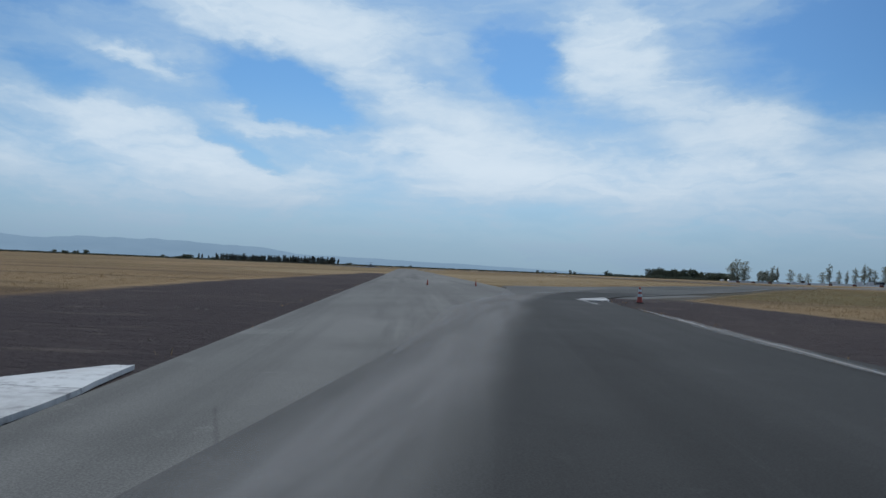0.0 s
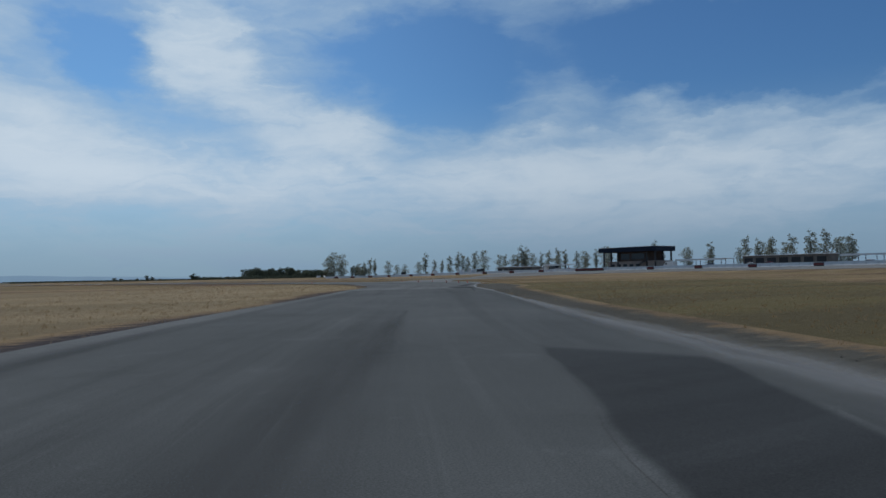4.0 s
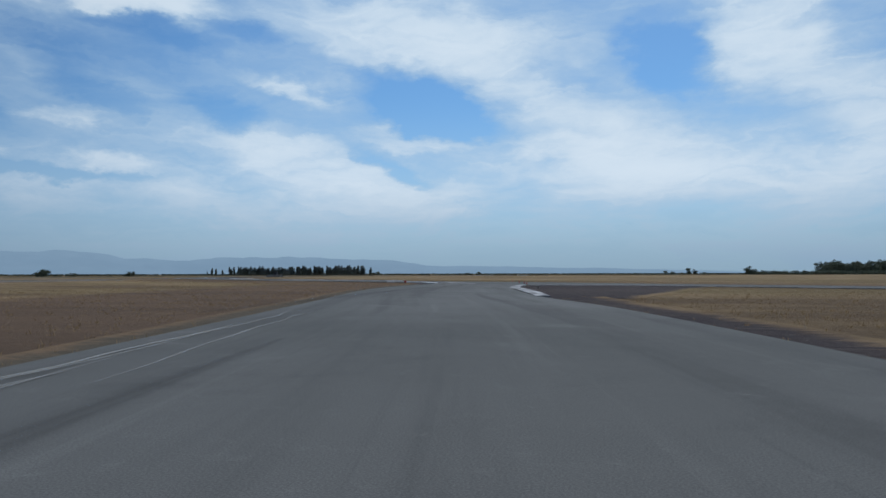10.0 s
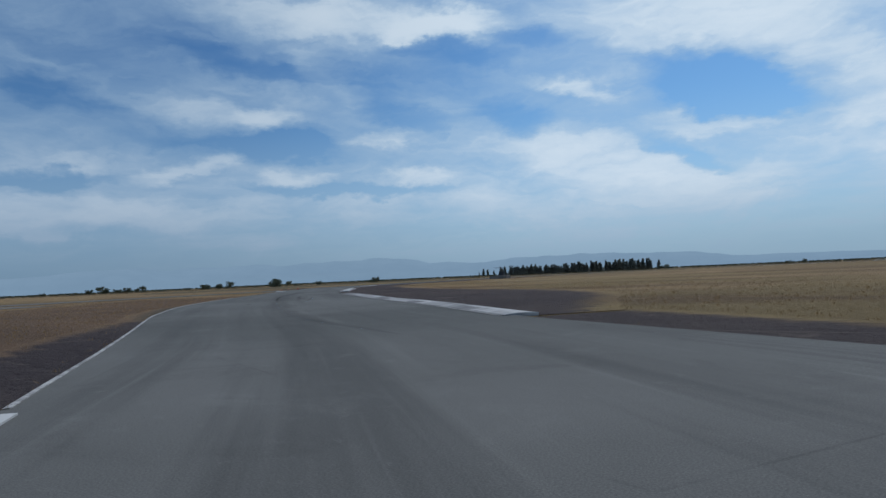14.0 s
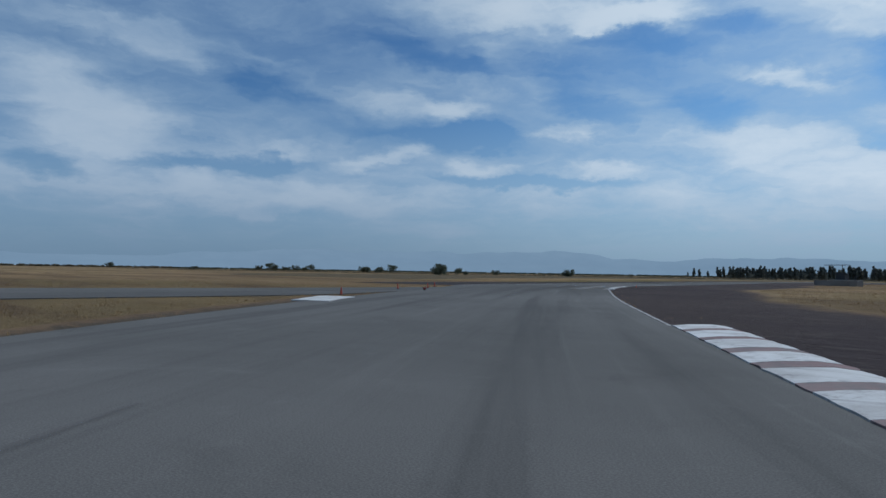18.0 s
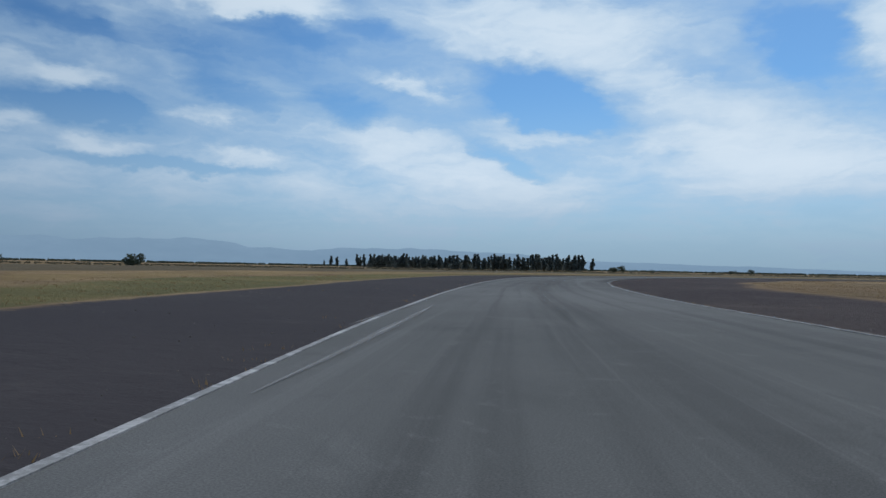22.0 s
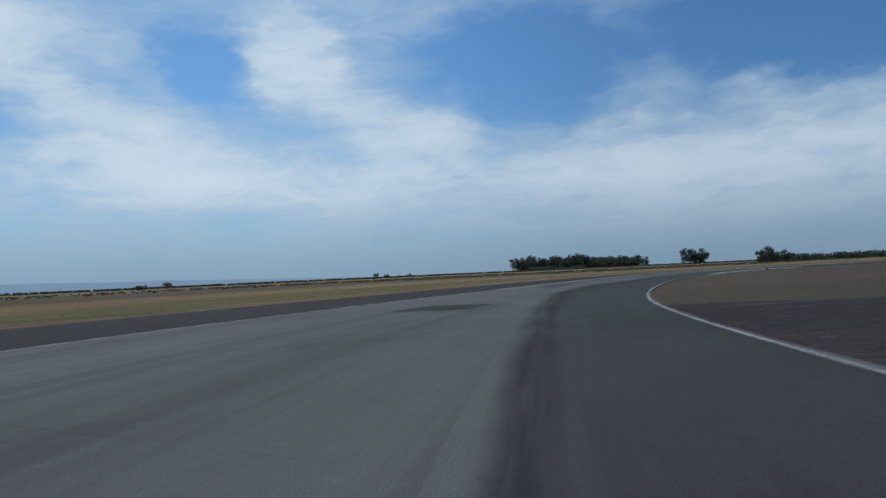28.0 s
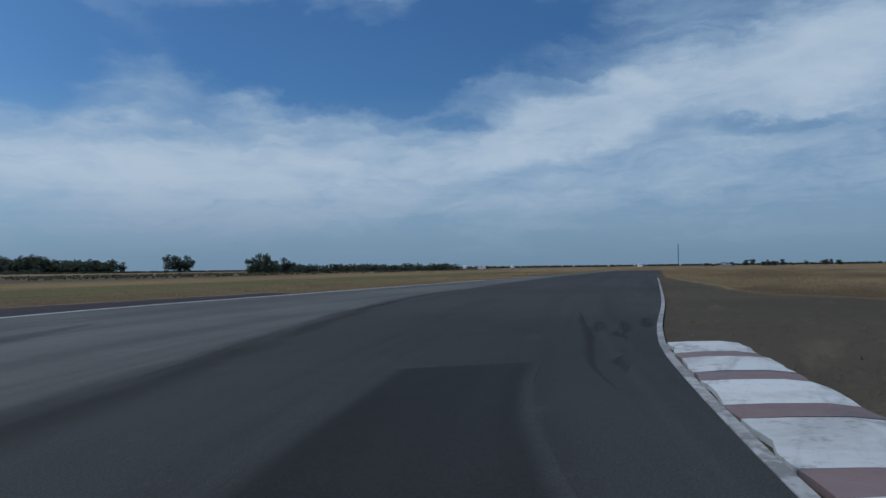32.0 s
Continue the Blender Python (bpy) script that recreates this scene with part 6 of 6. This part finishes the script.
paddock_van = panel_van("white panel van parked behind the barrier", M["car_white"])
paddock_van.matrix_basis = Matrix.Translation((227, 380, rise(227, 380))) @ Matrix.Rotation(radians(262), 4, "Z")
for x, y, a in ((228.5, 373, 262), (233, 414, 255), (240, 262, 262), (243, 335, 270)):
    copy_thing(paddock_van, Matrix.Translation((x, y, rise(x, y))) @ Matrix.Rotation(radians(a), 4, "Z"))
dark_van = panel_van("dark van parked behind the barrier", M["car_dark"])
dark_van.matrix_basis = Matrix.Translation((229, 366, rise(229, 366))) @ Matrix.Rotation(radians(265), 4, "Z")
for x, y, a in ((224, 432, 250), (233, 372, 268), (237, 322, 262)):
    copy_thing(dark_van, Matrix.Translation((x, y, rise(x, y))) @ Matrix.Rotation(radians(a), 4, "Z"))


# ---------- marshal stand and concrete blocks ----------
def stand():
    ob = thing("marshal_stand", "dark marshal box on a low concrete wall under a flat shade", "marshal stand", (-56.8, 538.4, -0.06), math.atan2(-1.2, 6.7))
    part("wall", boxed(-3.6, -0.5, 0, 3.6, 0.5, 0.95, 0.03), M["grey_wall"], ob, "low weathered concrete wall")
    part("back_wall", boxed(-1.4, 0.5, 0, 3.3, 1.8, 1.05, 0.03), M["grey_wall"], ob)
    part("box", boxed(-0.5, 0.55, 1.0, 1.0, 1.75, 2.2, 0.03), M["dark_steel"], ob, "dark sheet-metal box")
    part("lamp", boxed(1.0, 0.9, 1.8, 1.25, 1.1, 2.0, 0.02), M["dark_steel"], ob)
    part("pole", lathe([(0.05, 2.2), (0.05, 3.45)], 10), M["dark_steel"], ob).location = (0.3, 1.1, 0)
    part("shade", boxed(-2.5, 0.5, 3.44, 1.2, 1.7, 3.52, 0.01), M["dark_steel"], ob, "thin flat shade panel")
    part("flag_post", lathe([(0.12, 1.0), (0.1, 1.75)], 10), M["dark_steel"], ob).location = (2.6, 0.9, 0)


stand()
for i, (x, y, turn, long) in enumerate(((31.5, 735.0, -22, 3.6), (35.4, 733.5, -20, 3.9))):
    ob = thing("concrete_block", "sandy weathered concrete barrier block on the soil", "barrier block", (x, y, -0.05), radians(turn), "concrete blocks")
    part("block", boxed(-long / 2, -0.35, -0.1, long / 2, 0.35, 0.72, 0.05), M["block"], ob)
    part("cap", boxed(-long / 2 + 0.1, -0.25, 0.72, long / 2 - 0.5, 0.25, 0.8, 0.03), M["block"], ob, "pale chipped top course")


rock = thing("rock", "small dark rock lying on the bare soil", "rock", (76.9, 313.2, -0.04))
bm = bmesh.new()
bmesh.ops.create_icosphere(bm, subdivisions=2, radius=0.14)
for v in bm.verts:
    v.co = Vector((v.co.x, v.co.y * 0.8, max(v.co.z, -0.04))) * (1 + 0.35 * noise.noise(v.co * 6))
part("stone", bm, M["stone"], rock)


# ---------- far things beyond the last corner ----------
def mast(x, y, high):
    ob = thing("radio_mast", "tall thin lattice mast on the horizon", "mast", (x, y, 0))
    for a in range(3):
        c, d = math.cos(a * 2.094), math.sin(a * 2.094)
        part("leg", lathe([(0.14, 0), (0.1, high)], 6), M["dark_steel"], ob).location = (c * 0.5, d * 0.5, 0)
    for k2 in range(int(high / 2)):
        part("brace", boxed(-0.6, -0.6, k2 * 2 + 1.0, 0.6, 0.6, k2 * 2 + 1.12), M["dark_steel"], ob)


mast(785, 826, 24)
vans = panel_van("white van parked far across the field", M["car_white"])
vans.matrix_basis = pose(358, 894, 0, 0, 0, 20)
for x, y, a in ((364, 884, 60), (372, 871, 10), (470, 760, 80), (476, 815, 40)):
    copy_thing(vans, pose(x, y, 0, 0, 0, a))
garage(585, 772, radians(-80), 9, 6, 2.8, "low pale farm building far across the field")
garage(640, 744, radians(-95), 13, 6, 3.2, "long pale shed on the horizon")
for i, (x, y, s) in enumerate(((570, 782, 0.6), (575, 778, 0.5), (588, 735, 0.7), (592, 728, 0.6), (586, 722, 0.5), (600, 700, 0.8), (604, 690, 0.9))):
    plant(bushes, i, x, y, s)


# ---------- loose grass and stones ----------
def inside(points, loops):
    """Which points lie within any of the outlines."""
    hit = np.zeros(len(points), bool)
    x, y = points[:, 0], points[:, 1]
    for loop in loops:
        lo, hi = loop.min(0), loop.max(0)
        near = np.nonzero((x > lo[0]) & (x < hi[0]) & (y > lo[1]) & (y < hi[1]))[0]
        if not len(near):
            continue
        px_, py_ = x[near], y[near]
        odd = np.zeros(len(near), bool)
        for (ax, ay), (bx, by) in zip(loop, np.roll(loop, -1, 0)):
            if ay == by:
                continue
            odd ^= ((ay > py_) != (by > py_)) & (px_ < (bx - ax) * (py_ - ay) / (by - ay) + ax)
        hit[near] |= odd
    return hit


def along(count, reach, seed):
    """Points scattered on both sides of the track, thicker near it."""
    g = np.random.default_rng(seed)
    out = []
    for line, sign in ((left_all, 1), (right_all, -1)):
        i = g.integers(0, len(line) - 1, count)
        d = sign * reach * g.random(count) ** 1.6
        t = line[i + 1] - line[i]
        t = t / np.hypot(t[:, 0], t[:, 1])[:, None]
        out.append(line[i] + t * (g.random(count) * 1.5)[:, None] + np.stack([-t[:, 1] * d, t[:, 0] * d], 1))
    return np.concatenate(out)


def grass_tufts(count, seed):
    g = np.random.default_rng(seed)
    p = along(count, 26.0, seed)
    p = p[~inside(p, PAVED)]
    bare = inside(p + g.normal(size=p.shape) * 0.5, BARE)
    p = p[~bare | (g.random(len(p)) < 0.004)]
    k = 6
    n = len(p) * k
    root = np.repeat(p, k, 0) + g.normal(size=(n, 2)) * 0.07
    a = g.random(n) * 6.283
    h = g.uniform(0.03, 0.12, n)
    w = g.uniform(0.006, 0.016, n)
    lean = g.uniform(0.1, 0.9, n) * h
    z = np.array([rise(x, y) for x, y in root]) - 0.07
    side = np.stack([-np.sin(a), np.cos(a)], 1) * w[:, None]
    tip = root + np.stack([np.cos(a), np.sin(a)], 1) * lean[:, None]
    v = np.stack([np.column_stack([root - side, z]), np.column_stack([root + side, z]), np.column_stack([tip, z + h])], 1).reshape(-1, 3)
    me = bpy.data.meshes.new("dry_grass")
    me.from_pydata(v.tolist(), [], np.arange(n * 3).reshape(-1, 3).tolist())
    me.materials.append(M["straw"])
    tagged(new("dry_grass", me), "short dry straw-coloured grass tufts beside the track", "grass", "", "stuff")


def loose_stones(count, seed):
    g = np.random.default_rng(seed)
    p = along(count, 12.0, seed)
    p = p[~inside(p, PAVED) & inside(p, BARE)]
    n = len(p)
    r = 0.012 + 0.026 * g.random(n) ** 3
    base = np.array([(1, 0, 0), (-0.5, 0.87, 0), (-0.5, -0.87, 0), (0, 0, 0.8), (0.3, 0.4, 0.45)])
    v = base[None] * r[:, None, None] * (0.7 + 0.6 * g.random((n, 5, 1)))
    a = g.random(n) * 6.283
    c, d = np.cos(a)[:, None], np.sin(a)[:, None]
    v = np.stack([v[..., 0] * c - v[..., 1] * d + p[:, :1], v[..., 0] * d + v[..., 1] * c + p[:, 1:], v[..., 2] - 0.041], -1).reshape(-1, 3)
    f = np.array([(0, 4, 3), (0, 1, 4), (4, 1, 3), (1, 2, 3), (2, 0, 3)])
    faces = (f[None] + 5 * np.arange(n)[:, None, None]).reshape(-1, 3)
    me = bpy.data.meshes.new("loose_stones")
    me.from_pydata(v.tolist(), [], faces.tolist())
    me.materials.append(M["stone"])
    tagged(new("loose_stones", me), "scattered small stones and clods on the bare soil", "stones", "", "stuff")


grass_tufts(36000, 3)
loose_stones(9000, 4)
